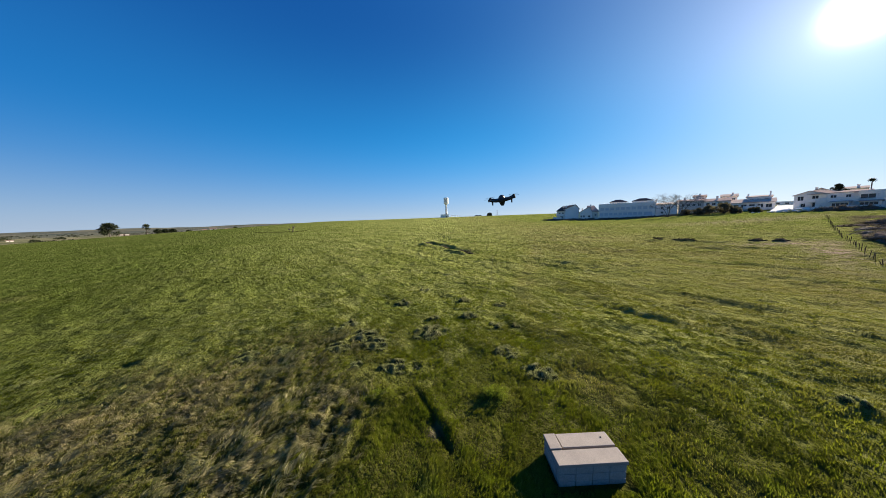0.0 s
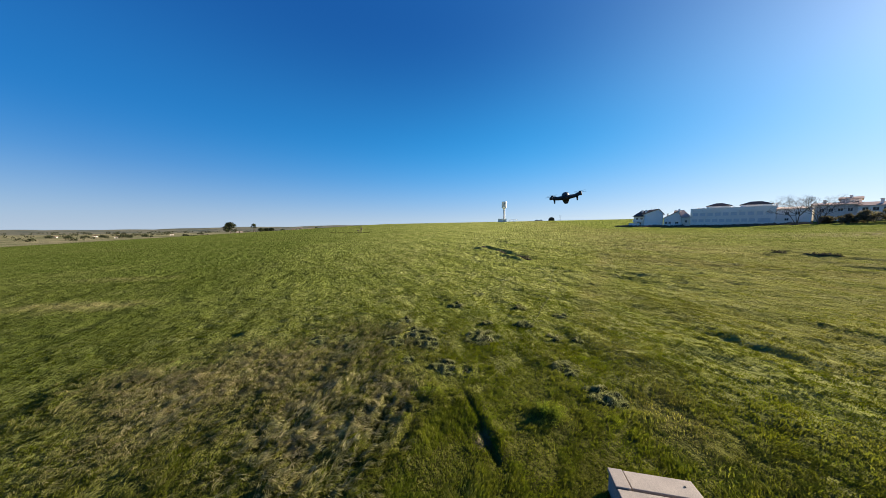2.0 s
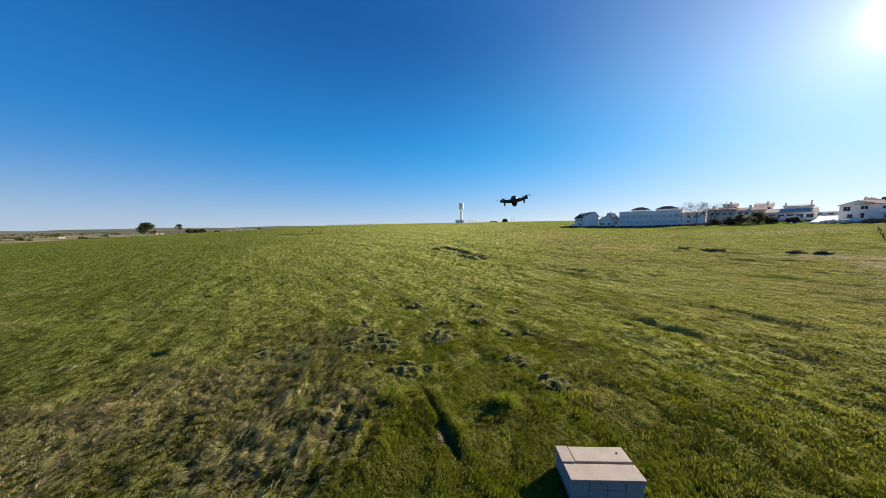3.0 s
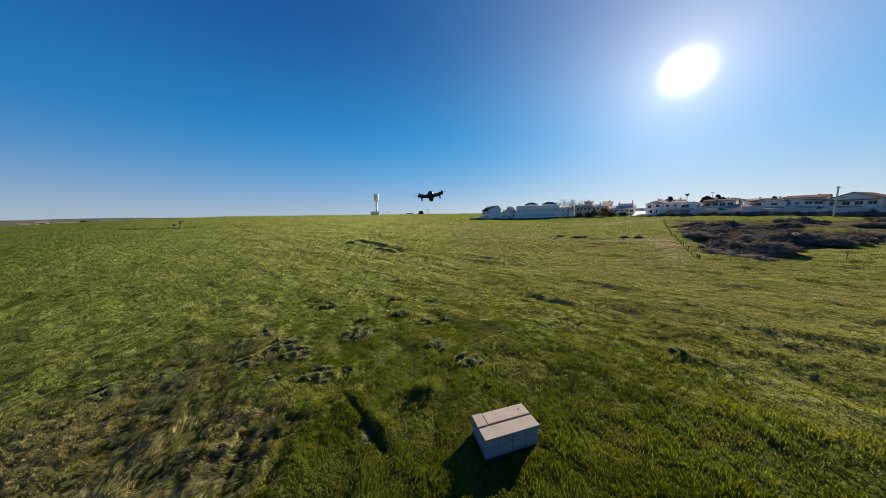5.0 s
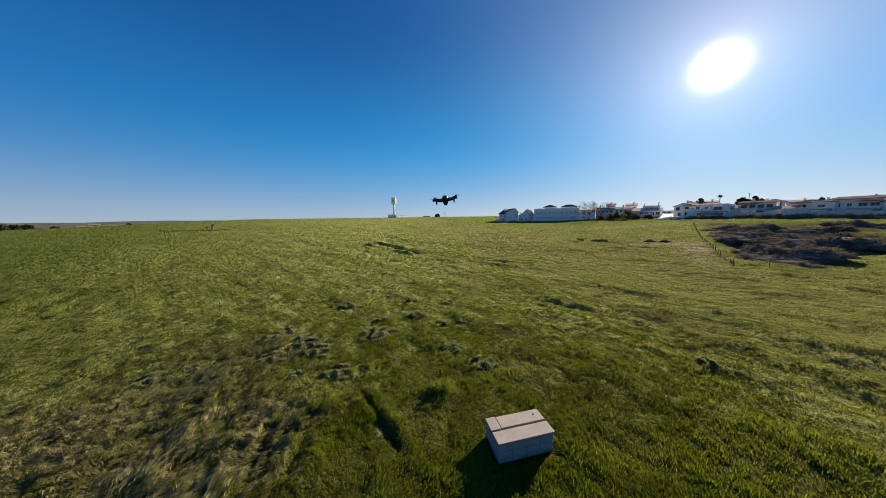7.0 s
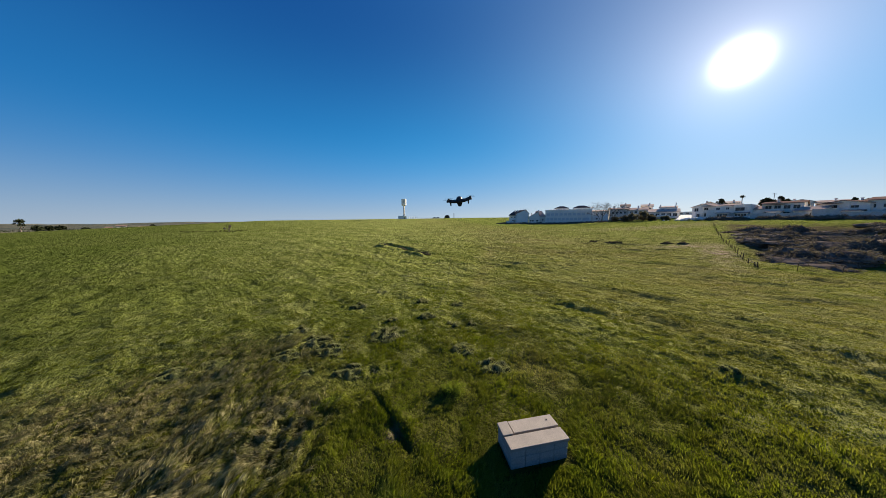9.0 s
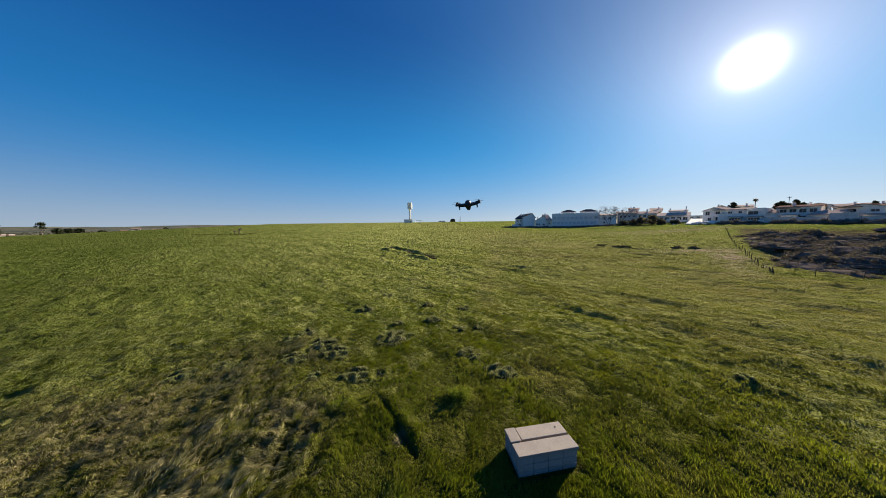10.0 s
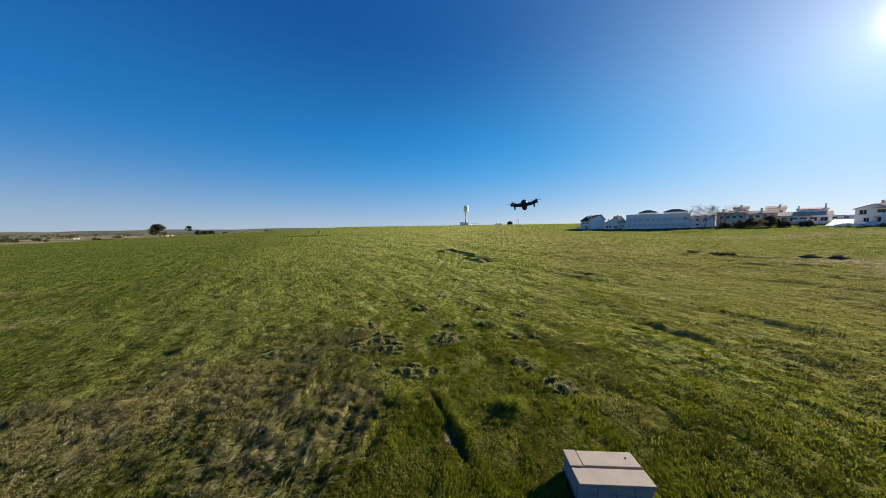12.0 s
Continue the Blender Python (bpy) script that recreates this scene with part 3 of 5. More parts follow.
def mesh_np(name, co, faces):
    me = bpy.data.meshes.new(name)
    k = faces.shape[1]
    me.vertices.add(len(co))
    me.vertices.foreach_set("co", co.astype(np.float32).ravel())
    me.loops.add(faces.size)
    me.loops.foreach_set("vertex_index", faces.astype(np.int32).ravel())
    me.polygons.add(len(faces))
    me.polygons.foreach_set("loop_start", np.arange(0, faces.size, k, dtype=np.int32))
    me.update(calc_edges=True)
    return me


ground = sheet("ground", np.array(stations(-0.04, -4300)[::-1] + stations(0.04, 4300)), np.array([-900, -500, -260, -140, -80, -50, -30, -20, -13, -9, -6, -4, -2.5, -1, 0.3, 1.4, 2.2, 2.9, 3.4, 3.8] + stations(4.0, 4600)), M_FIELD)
tagged(ground, "rolling green grass field with straw and bare patches", "ground", kind="structure")


# ---- grass ----
# the weed clumps in the field: where each stands, and how wide it is
CLUMP_AT = [(-4.8, 13.2, 1.7), (-5.75, 11.95, 1.2), (-1.15, 13.4, 1.9), (-3.9, 12.2, 1.3), (1.2, 15.4, 1.1), (3.4, 17.1, 0.9), (2.5, 11.1, 1.3), (3.4, 9.55, 1.15), (-1.6, 10.3, 1.1), (-2.55, 10.3, 1.2), (-8.7, 11.85, 1.2), (-9.9, 11.3, 1.1), (-3.6, 18.2, 1.0),
            (-2.3, 21.0, 0.9), (0.95, 18.0, 0.8), (2.6, 14.0, 0.8), (-1.05, 15.3, 0.7), (-4.3, 10.45, 0.6), (-6.3, 14.8, 1.0), (-6.7, 13.9, 0.7), (3.6, 13.8, 0.5), (12.8, 7.85, 0.6)]


def blades(name, x, y, height, width, lean, heading, dry, material, label, lift=0.0):
    """One bent, leaf-shaped blade at every place, all in one mesh."""
    k = len(x)
    z = land(x, y) + lift
    up, out = height * np.cos(lean * 0.55), height * np.sin(lean * 0.55)
    hx, hy = np.cos(heading), np.sin(heading)
    yaw = heading + 1.5708 + RNG.normal(0, 0.6, k)
    wx, wy = np.cos(yaw) * width / 2, np.sin(yaw) * width / 2
    mx, my, mz = x + 0.5 * out * hx, y + 0.5 * out * hy, z + 0.55 * up
    tx, ty = x + height * np.sin(lean) * hx, y + height * np.sin(lean) * hy
    tz = z + np.maximum(height * np.cos(lean), 0.03 * height)
    co = np.empty((k, 4, 3))
    co[:, 0] = np.stack([x, y, z - 0.03], 1)
    co[:, 1] = np.stack([mx + wx, my + wy, mz], 1)
    co[:, 2] = np.stack([tx, ty, tz], 1)
    co[:, 3] = np.stack([mx - wx, my - wy, mz], 1)
    i = np.arange(k)[:, None] * 4
    tris = np.concatenate([i + np.array([[0, 1, 3]]), i + np.array([[1, 2, 3]])])
    me = mesh_np(name, co.reshape(-1, 3), tris)
    me.attributes.new("dry", "FLOAT", "POINT").data.foreach_set("value", np.repeat(np.clip(dry, 0, 1), 4).astype(np.float32))
    gap = 0.14
    slope = np.stack([(z - lift - land(x + gap, y)) / gap, (z - lift - land(x, y + gap)) / gap, np.ones(k)], 1)
    slope /= np.linalg.norm(slope, axis=1)[:, None]
    me.attributes.new("lie", "FLOAT_VECTOR", "POINT").data.foreach_set("vector", np.repeat(slope, 4, 0).astype(np.float32).ravel())
    me.materials.append(material)
    return tagged(new(name, me), label, "grass", kind="stuff")


def scatter(k, r0, r1, power, each=1):
    """Places round the take-off point, thinning out with distance, in tufts of so many; with each tuft's own bent."""
    e = 2 - power
    r = (r0 ** e + RNG.random(k // each) * (r1 ** e - r0 ** e)) ** (1 / e)
    a = radians(-84) + RNG.random(k // each) * radians(168)
    r, a, bent = np.repeat(r, each), np.repeat(a, each), np.repeat(RNG.normal(0, 1, k // each), each)
    reach = 0.035 * np.maximum(r / 8, 1.0) ** 0.8 * (each > 1)
    return r * np.sin(a) + reach * RNG.normal(0, 1, len(r)), r * np.cos(a) + reach * RNG.normal(0, 1, len(r)), r, bent


def turf(name, x, y, r, bent, label):
    k = len(x)
    keep = ~((x > 2.3) & (x < 4.2) & (y > 5.25) & (y < 6.35))
    keep &= RNG.random(k) > 0.9 * baldness(x, y)
    for hx, hy, hr in HOLLOWS:
        keep &= RNG.random(k) > 0.35 * (np.hypot(x - hx, y - hy) < 0.7 * hr)
    keep &= RNG.random(k) > 0.75 * (seg(x, y, *RUT)[0] < 0.10)
    for wx, wy, wide in CLUMP_AT:
        keep &= RNG.random(k) > 0.75 * (np.hypot(x - wx, y - wy) < 0.46 * wide)
    along, across = (-0.64 * x + 0.77 * y) / 3.4, 0.77 * x + 0.64 * y
    dry = dryness(x, y)
    lie = 0.6 * ss(dry, 0.25, 0.7) * (x < 2)
    out = ss(r, 9, 18)
    tall = 0.5 + 0.55 * vn(x, y, 0.42, 21) * (1 - out) + 0.55 * vn(x, y, 0.5, 31) * out + (0.4 - 0.25 * out) * vn(x, y, 1.4, 22) + 0.30 * vn(along, across, 0.8, 26) * ss(r, 7, 13)
    tall = np.clip(tall, 0, 1.3)
    keep &= RNG.random(k) < (0.35 + 0.5 * out + (0.9 - 0.72 * out) * tall) * (1 - 0.42 * ss(r, 12, 32))
    x, y, r, bent, dry, lie, tall, out = (q[keep] for q in (x, y, r, bent, dry, lie, tall, out))
    k = len(x)
    fat = np.maximum(r / 8.0, 1.0)
    height = (0.05 - 0.02 * out + 0.13 * (tall * (1 - 0.5 * out) + 0.32 * out) ** 1.3) * (0.7 + 0.6 * RNG.random(k)) * (1 - 0.38 * out) * (1 - 0.35 * ss(r, 16, 32)) * (1 + 1.0 * lie) * np.minimum(fat, 6.0) ** 0.12
    width = (0.016 - 0.004 * lie) * fat ** 0.86 * (0.7 + 0.6 * RNG.random(k))
    flow = 0.75 + 0.9 * vn(x, y, 2.4, 23) + 0.8 * vn(x, y, 0.6, 24)
    heading = flow + 0.55 * bent + (1 - 0.5 * lie) * RNG.normal(0, 0.35, k)
    lean = np.clip(1.08 + 0.1 * ss(r, 10, 22) + 0.45 * lie + 0.3 * vn(x, y, 1.4, 25) + RNG.normal(0, 0.35, k), 0.05, 1.45)
    d = dry * 1.5 * RNG.random(k) ** 1.2 + 0.15 * RNG.random(k) ** 2 + 0.12 * vn(x, y, 1.1, 27) + 0.08 * bent
    return blades(name, x, y, height, width, lean, heading, d, M_GRASS, label)


turf("grass", *scatter(790000, 4.2, 55, 1.8, 7), "wind-combed green meadow grass with straw patches")
# lodged tufts of long pale grass, combed into swirls
wisps, each = 34000, 10
sx, sy = RNG.uniform(-21, -2.0, wisps), RNG.uniform(2.6, 14.5, wisps)
sd = dryness(sx, sy) + 0.30 * np.exp(-(((sx + 4.9) / 2.6) ** 2 + ((sy - 6.0) / 2.6) ** 2) ** 2)
lying = RNG.random(wisps) < 1.0 * ss(sd, 0.06, 0.6) * (0.30 + 0.70 * ss(vn(sx, sy, 0.40, 28) + 0.4 * vn(sx, sy, 1.9, 29), -0.35, 0.45))
for wx, wy, wide in CLUMP_AT:
    lying &= np.hypot(sx - wx, sy - wy) > 0.55 * wide
sx, sy, sd = sx[lying], sy[lying], sd[lying]
wisps = len(sx)
swirl = 0.5 + 0.9 * vn(sx, sy, 1.6, 23) + 0.9 * vn(sx, sy, 0.5, 24) + RNG.normal(0, 0.3, wisps)
tone = np.clip(0.14 + 0.75 * RNG.random(wisps) * ss(sd, 0.0, 0.6), 0, 1)
long_ = 0.15 + 0.15 * RNG.random(wisps)
sx, sy, swirl, tone, long_ = (np.repeat(q, each) for q in (sx, sy, swirl, tone, long_))
sk = len(sx)
blades("grass", sx + RNG.normal(0, 0.03, sk), sy + RNG.normal(0, 0.03, sk), long_ * (0.7 + 0.4 * RNG.random(sk)), 0.009 + 0.010 * RNG.random(sk), np.clip(1.12 + RNG.normal(0, 0.2, sk), 0.5, 1.4), swirl + RNG.normal(0, 0.22, sk), tone + RNG.normal(0, 0.1, sk), M_STRAW, "lodged tufts of long straw-coloured grass", 0.05)
# the far slopes, in coarser tufts
cx, cy, cr, cb = scatter(9000, 34, 130, 1.8)
each = 10
reach = np.repeat(0.25 + 0.5 * RNG.random(len(cx)), each) * RNG.normal(0, 1, len(cx) * each)
turn_ = RNG.random(len(cx) * each) * 6.2832
fx, fy = np.repeat(cx, each) + 1.5 * reach * np.cos(turn_), np.repeat(cy, each) + 0.8 * reach * np.sin(turn_)
fr = np.repeat(cr, each)
open_field = (in_scrub(fx, fy) < 0.3) & (fx > -232) & ((fr < 139) | (fx < fy * 0.40))
turf("grass", fx[open_field], fy[open_field], fr[open_field], np.repeat(cb, each)[open_field], "tufted green grass on the far slope")
# the grass under and behind the take-off point, thinner
br, ba = 11 * RNG.random(150000) ** 0.62, RNG.uniform(-math.pi, math.pi, 150000)
bx, by = br * np.sin(ba), br * np.cos(ba)
far_side = (br < 4.25) | (np.abs(ba) > radians(83.5))
turf("grass", bx[far_side], by[far_side], br[far_side], 0 * br[far_side], "short green meadow grass around the take-off point")


# ---- buildings ----
def pierced(bm, w, z0, h, t, holes, y0=0.0):
    """A wall along x, t thick, with the holes (x0, x1, z0, z1) cut right through it."""
    xs = sorted({0.0, w, *[v for q in holes for v in q[:2]]})
    zs = sorted({z0, h, *[v for q in holes for v in q[2:]]})
    for x0, x1 in zip(xs, xs[1:]):
        for a, b in zip(zs, zs[1:]):
            cx, cz = (x0 + x1) / 2, (a + b) / 2
            if not any(q[0] < cx < q[1] and q[2] < cz < q[3] for q in holes):
                box(bm, x0, x1, y0, y0 + t, a, b)
    bmesh.ops.remove_doubles(bm, verts=bm.verts[:], dist=0.001)
    return bm


def add_window(parent, x0, x1, z0, z1, y, glass):
    """A window in the opening: frame with a mullion and sill, and the pane behind it."""
    bm = bmesh.new()
    f = 0.08
    box(bm, x0, x1, y, y + 0.08, z1 - f, z1)
    box(bm, x0, x1, y, y + 0.08, z0, z0 + f)
    box(bm, x0, x0 + f, y, y + 0.08, z0 + f, z1 - f)
    box(bm, x1 - f, x1, y, y + 0.08, z0 + f, z1 - f)
    xm = (x0 + x1) / 2
    box(bm, xm - 0.03, xm + 0.03, y, y + 0.08, z0 + f, z1 - f)
    win = part("window", bm, M_FRAME, parent)
    part("window_sill", box(bmesh.new(), x0 - 0.08, x1 + 0.08, y - 0.22, y, z0 - 0.06, z0), M_FRAME, win)
    part("pane", box(bmesh.new(), x0 + f, x1 - f, y + 0.03, y + 0.05, z0 + f, z1 - f), glass, win)
    return win


def gable_roof(bm, w, d, h, rise, along="x", over=0.4, t=0.18, peak=0.5):
    if along == "x":
        p = d * peak
        poly = [(-over, h - rise * over / p), (p, h + rise), (d + over, h - rise * over / (d - p)), (d + over, h - rise * over / (d - p) + t), (p, h + rise + t), (-over, h - rise * over / p + t)]
        return prism(bm, poly, "x", -over, w + over)
    p = w * peak
    poly = [(-over, h - rise * over / p), (p, h + rise), (w + over, h - rise * over / (w - p)), (w + over, h - rise * over / (w - p) + t), (p, h + rise + t), (-over, h - rise * over / p + t)]
    return prism(bm, poly, "y", -over, d + over)


def hip_roof(bm, w, d, h, rise, over=0.35):
    a = [bm.verts.new(p) for p in ((-over, -over, h), (w + over, -over, h), (w + over, d + over, h), (-over, d + over, h))]
    b = [bm.verts.new((p.co.x, p.co.y, h + 0.16)) for p in a]
    k = min(w, d) / 2
    t = [bm.verts.new(p) for p in ((k * 0.9, k, h + rise), (w - k * 0.9, k, h + rise), (w - k * 0.9, d - k + 0.02, h + rise), (k * 0.9, d - k + 0.02, h + rise))]
    bm.faces.new(a[::-1])
    bm.faces.new(t)
    for i in range(4):
        bm.faces.new((a[i], a[(i + 1) % 4], b[(i + 1) % 4], b[i]))
        bm.faces.new((b[i], b[(i + 1) % 4], t[(i + 1) % 4], t[i]))
    bmesh.ops.remove_doubles(bm, verts=bm.verts[:], dist=0.03)
    return bm


def frontage(b1, r1, b2, r2):
    """The pose whose x runs along a front from one place to another, and the length of the front."""
    p, q = Vector((*spot(b1, r1), 0)), Vector((*spot(b2, r2), 0))
    w = (q - p).length
    z = min(gz(*(p.xy)), gz(*(q.xy)), gz(*((p + q) / 2).xy))
    return pose(p.x, p.y, z, 0, 0, math.degrees(math.atan2(q.y - p.y, q.x - p.x))), w


def house(front, depth, h, label, roof="gable", rise=1.5, along="x", windows=(), wall=M_WHITE, tile=M_TILE, glass=M_GLASS, chimneys=(), group="", lift=0.0, peak=None, name="house", balconies=(), doors=()):
    """A house: four walls with openings in the front, roof, windows, chimneys. windows: (x, z, width, height) with x as a share of the front."""
    m, w = frontage(*front)
    peak = peak or (0.78 if along == "x" else 0.5)
    ob = thing(name, m @ pose(0, 0, lift), label, "house", group)
    holes = [(x * w - a / 2, x * w + a / 2, z, z + b) for x, z, a, b in (*windows, *[(x, 0.0, 1.0, 2.1) for x in doors])]
    part("front_wall", pierced(bmesh.new(), w, -2.5, h, 0.3, holes), wall, ob)
    bm = bmesh.new()
    box(bm, 0, w, depth - 0.3, depth, -2.5, h)
    part("back_wall", bm, wall, ob)
    for x0, x1 in ((0, 0.3), (w - 0.3, w)):
        part("side_wall", box(bmesh.new(), x0, x1, 0.3, depth - 0.3, -2.5, h), wall, ob)
    part("inner_floor", box(bmesh.new(), 0.3, w - 0.3, 0.3, depth - 0.3, h / 2 - 0.1, h / 2 + 0.1), wall, ob)
    if roof == "gable":
        part("roof", gable_roof(bmesh.new(), w, depth, h, rise, along, peak=peak), tile, ob)
        if along == "y":
            p = w * peak
            for y0 in (0.0, depth - 0.3):
                part("gable", prism(bmesh.new(), [(0, h), (w, h), (p, h + rise)], "y", y0, y0 + 0.3), wall, ob)
        else:
            p = depth * peak
            for x0 in (0.0, w - 0.3):
                part("gable", prism(bmesh.new(), [(0, h), (depth, h), (p, h + rise)], "x", x0, x0 + 0.3), wall, ob)
    elif roof == "hip":
        part("roof", hip_roof(bmesh.new(), w, depth, h, rise), tile, ob)
    else:
        part("roof", box(bmesh.new(), 0.3, w - 0.3, 0.3, depth - 0.3, h - 0.7, h - 0.45), M_GREYWALL, ob)
        part("parapet_cap", pierced(bmesh.new(), w, h, h + 0.10, 0.36, (), -0.03), M_FRAME, ob)
    for x0, x1, z0, z1 in holes[:len(windows)]:
        add_window(ob, x0, x1, z0, z1, 0.16, glass)
    for x0, x1, z0, z1 in holes[len(windows):]:
        d = part("door", box(bmesh.new(), x0 + 0.05, x1 - 0.05, 0.12, 0.18, z0, z1 - 0.05), M_DARK, ob)
        part("door_handle", box(bmesh.new(), x0 + 0.15, x0 + 0.2, 0.06, 0.12, 1.0, 1.12), M_FRAME, d)
    for x, y, s, top in chimneys:
        c = part("chimney", box(bmesh.new(), x * w - s / 2, x * w + s / 2, y, y + s, h - 0.5, top), wall, ob)
        part("chimney_cap", box(bmesh.new(), x * w - s / 2 - 0.1, x * w + s / 2 + 0.1, y - 0.1, y + s + 0.1, top, top + 0.12), tile, c)
    for x0, x1, z in balconies:
        b = part("balcony", box(bmesh.new(), x0 * w, x1 * w, -1.2, -0.002, z - 0.18, z), wall, ob)
        part("parapet", box(bmesh.new(), x0 * w, x1 * w, -1.2, -1.06, z, z + 0.95), wall, b)
        part("canopy", box(bmesh.new(), x0 * w - 0.1, x1 * w + 0.1, -1.3, -0.002, z + 2.45, z + 2.6), tile, b)
    return ob


def grid(cols, x0, x1, zs, w, h):
    return [(x0 + (x1 - x0) * (i + 0.5) / cols, z, w, h) for z in zs for i in range(cols)]


EAST = "houses along the edge of the field"
# white house with its gable end turned to the field
a = house((24.2, 162, 26.7, 165), 9.0, 5.9, "white two-storey house with dark tiled roof and plain gable end", along="y", rise=2.3, peak=0.74, tile=M_SLATE, wall=M_BRIGHT, group=EAST, chimneys=((0.25, 3.0, 0.6, 7.9),))
for k in (0.42, 0.62):
    part("aerial", rod(bmesh.new(), (7.4 * k + 1.2, 4, 6.5), (7.4 * k + 1.2, 4, 9.3), 0.05, 0.03), M_DARK, a)
house((22.7, 165, 24.25, 162.5), 8.0, 5.0, "white stepped house front with balcony and window bands", roof="gable", along="x", rise=2.6, tile=M_SLATE, group=EAST, windows=((0.3, 3.0, 1.1, 1.0), (0.7, 3.0, 1.1, 1.0), (0.5, 0.8, 2.0, 1.0)), balconies=((0.05, 0.98, 2.3),), chimneys=((0.3, 4.0, 0.6, 7.9),))
house((22.0, 160, 23.4, 159), 3.0, 1.4, "low white garden annexe with flat roof", roof="flat", group=EAST)
# second house
house((26.8, 163, 29.0, 163), 8.0, 3.9, "white house front under a dark tiled roof", roof="gable", along="y", peak=0.78, rise=2.9, tile=M_SLATE, group=EAST, windows=((0.15, 1.0, 0.9, 1.1), (0.35, 1.0, 0.9, 1.1), (0.75, 1.0, 1.2, 1.0)), chimneys=((0.85, 4.0, 0.6, 8.0), (0.2, 4.0, 0.5, 6.0)))
house((29.05, 162, 29.97, 163), 9.0, 4.1, "narrow cream house bay under a red tiled roof", roof="gable", along="x", rise=3.4, tile=M_TILE, wall=M_CREAM, group=EAST, windows=((0.55, 1.5, 0.9, 1.2),))
# long terrace
terr_w = grid(10, 0.02, 0.98, (4.3,), 1.7, 1.4)
terr_w += [q for q in grid(9, 0.02, 0.80, (1.6,), 1.6, 1.3)] + [(0.885, 1.3, 3.2, 1.6)]
terr_w += [(0.2, 0.25, 1.0, 0.35), (0.45, 0.3, 0.8, 0.35), (0.62, 0.3, 0.9, 0.35), (0.85, 0.15, 1.0, 0.35)]
terrace = house((30.0, 163, 38.4, 164), 11.0, 7.6, "long white two-storey terrace with two rows of shuttered windows", roof="flat", windows=terr_w, glass=M_SHUTTER, group=EAST, name="terrace_block")
for b1, b2, rr in ((31.8, 34.3, 169), (35.2, 38.0, 169)):
    house((b1, rr, b2, rr), 6.0, 8.0, "white rooftop storey with dark hipped tile roof", roof="hip", rise=1.5, tile=M_SLATE, group="rooftop storeys", name="rooftop_storey", lift=0.2)
for b in (30.9, 31.4, 34.5, 38.1):
    x, y = spot(b, 170)
    part("chimney", box(bmesh.new(), -0.3, 0.3, -0.3, 0.3, 6.2, 8.3), M_WHITE, terrace).matrix_world = Matrix.Translation((x, y, terrace.matrix_world.translation.z))
# houses behind the bare trees
house((38.5, 168, 41.2, 171), 9.0, 5.6, "white house with pale pitched roof behind bare trees", rise=1.0, tile=M_TILEPALE, group=EAST, windows=((0.3, 3.3, 1.1, 1.1), (0.6, 3.3, 1.1, 1.1), (0.3, 0.9, 1.1, 1.1)), chimneys=((0.1, 3.0, 0.6, 8.2),))
house((41.4, 172, 44.2, 173), 9.0, 6.1, "pale row house with brown tiled roof and roof storey", rise=1.0, tile=M_TILE, wall=M_GREYWALL, group=EAST, windows=grid(4, 0.05, 0.95, (3.6, 0.9), 1.1, 1.2), chimneys=((0.8, 3.0, 0.7, 8.6), (0.25, 3.0, 0.6, 8.0)))
house((44.2, 172, 47.0, 172), 9.0, 5.1, "pale row house with low brown tiled roof", rise=1.4, tile=M_TILE, wall=M_OFFWHITE, group=EAST, windows=grid(4, 0.05, 0.95, (3.3, 0.8), 1.2, 1.2), chimneys=((0.5, 3.0, 0.7, 7.4),))
house((47.0, 170, 51.05, 170), 10.0, 3.4, "white row house with sunlit tiled terrace roof", rise=1.7, tile=M_TILEPALE, group=EAST, windows=grid(5, 0.04, 0.96, (1.2,), 1.6, 1.5), balconies=((0.3, 0.7, 1.0),))
house((48.5, 176, 50.7, 176), 7.0, 5.4, "white upper house storey with tiled roof and chimneys", rise=0.7, tile=M_TILEPALE, group=EAST, windows=grid(3, 0.05, 0.95, (3.5,), 1.2, 1.1), chimneys=((0.04, 3.0, 0.45, 6.9), (0.94, 3.0, 0.45, 7.6)))
# east of the lane
house((52.5, 164, 54.9, 160), 9.0, 5.0, "white gabled house with balcony and dark openings", along="y", rise=1.3, tile=M_TILE, wall=M_OFFWHITE, group=EAST, windows=((0.2, 3.0, 1.6, 1.6), (0.65, 3.0, 1.6, 1.6), (0.3, 0.6, 1.2, 1.4), (0.7, 0.6, 2.0, 1.6)), balconies=((0.5, 0.98, 2.5),))
house((54.1, 152, 56.9, 152), 6.0, 3.6, "low white house wing with flat roof", roof="flat", wall=M_OFFWHITE, group=EAST, windows=((0.75, 1.2, 1.6, 1.2),))
house((54.9, 160, 57.7, 160), 9.0, 5.1, "white house with brown tiled roof and wide openings", rise=0.8, tile=M_TILE, wall=M_OFFWHITE, group=EAST, windows=((0.15, 3.2, 1.2, 1.2), (0.5, 3.2, 1.0, 1.2), (0.85, 3.0, 2.2, 1.5), (0.2, 0.8, 1.6, 1.4), (0.5, 0.8, 1.2, 1.2), (0.8, 0.8, 1.6, 1.4)), balconies=((0.62, 0.99, 2.4),))
house((56.9, 155, 58.6, 154), 8.0, 5.3, "white house with flat parapet and wide shaded veranda", roof="flat", wall=M_OFFWHITE, group=EAST, windows=((0.35, 2.9, 2.6, 1.4), (0.35, 1.0, 2.6, 1.3)))
house((58.7, 156, 59.6, 156), 7.0, 3.3, "low white annexe with sunlit tiled roof", rise=1.3, tile=M_TILE, wall=M_OFFWHITE, group=EAST)
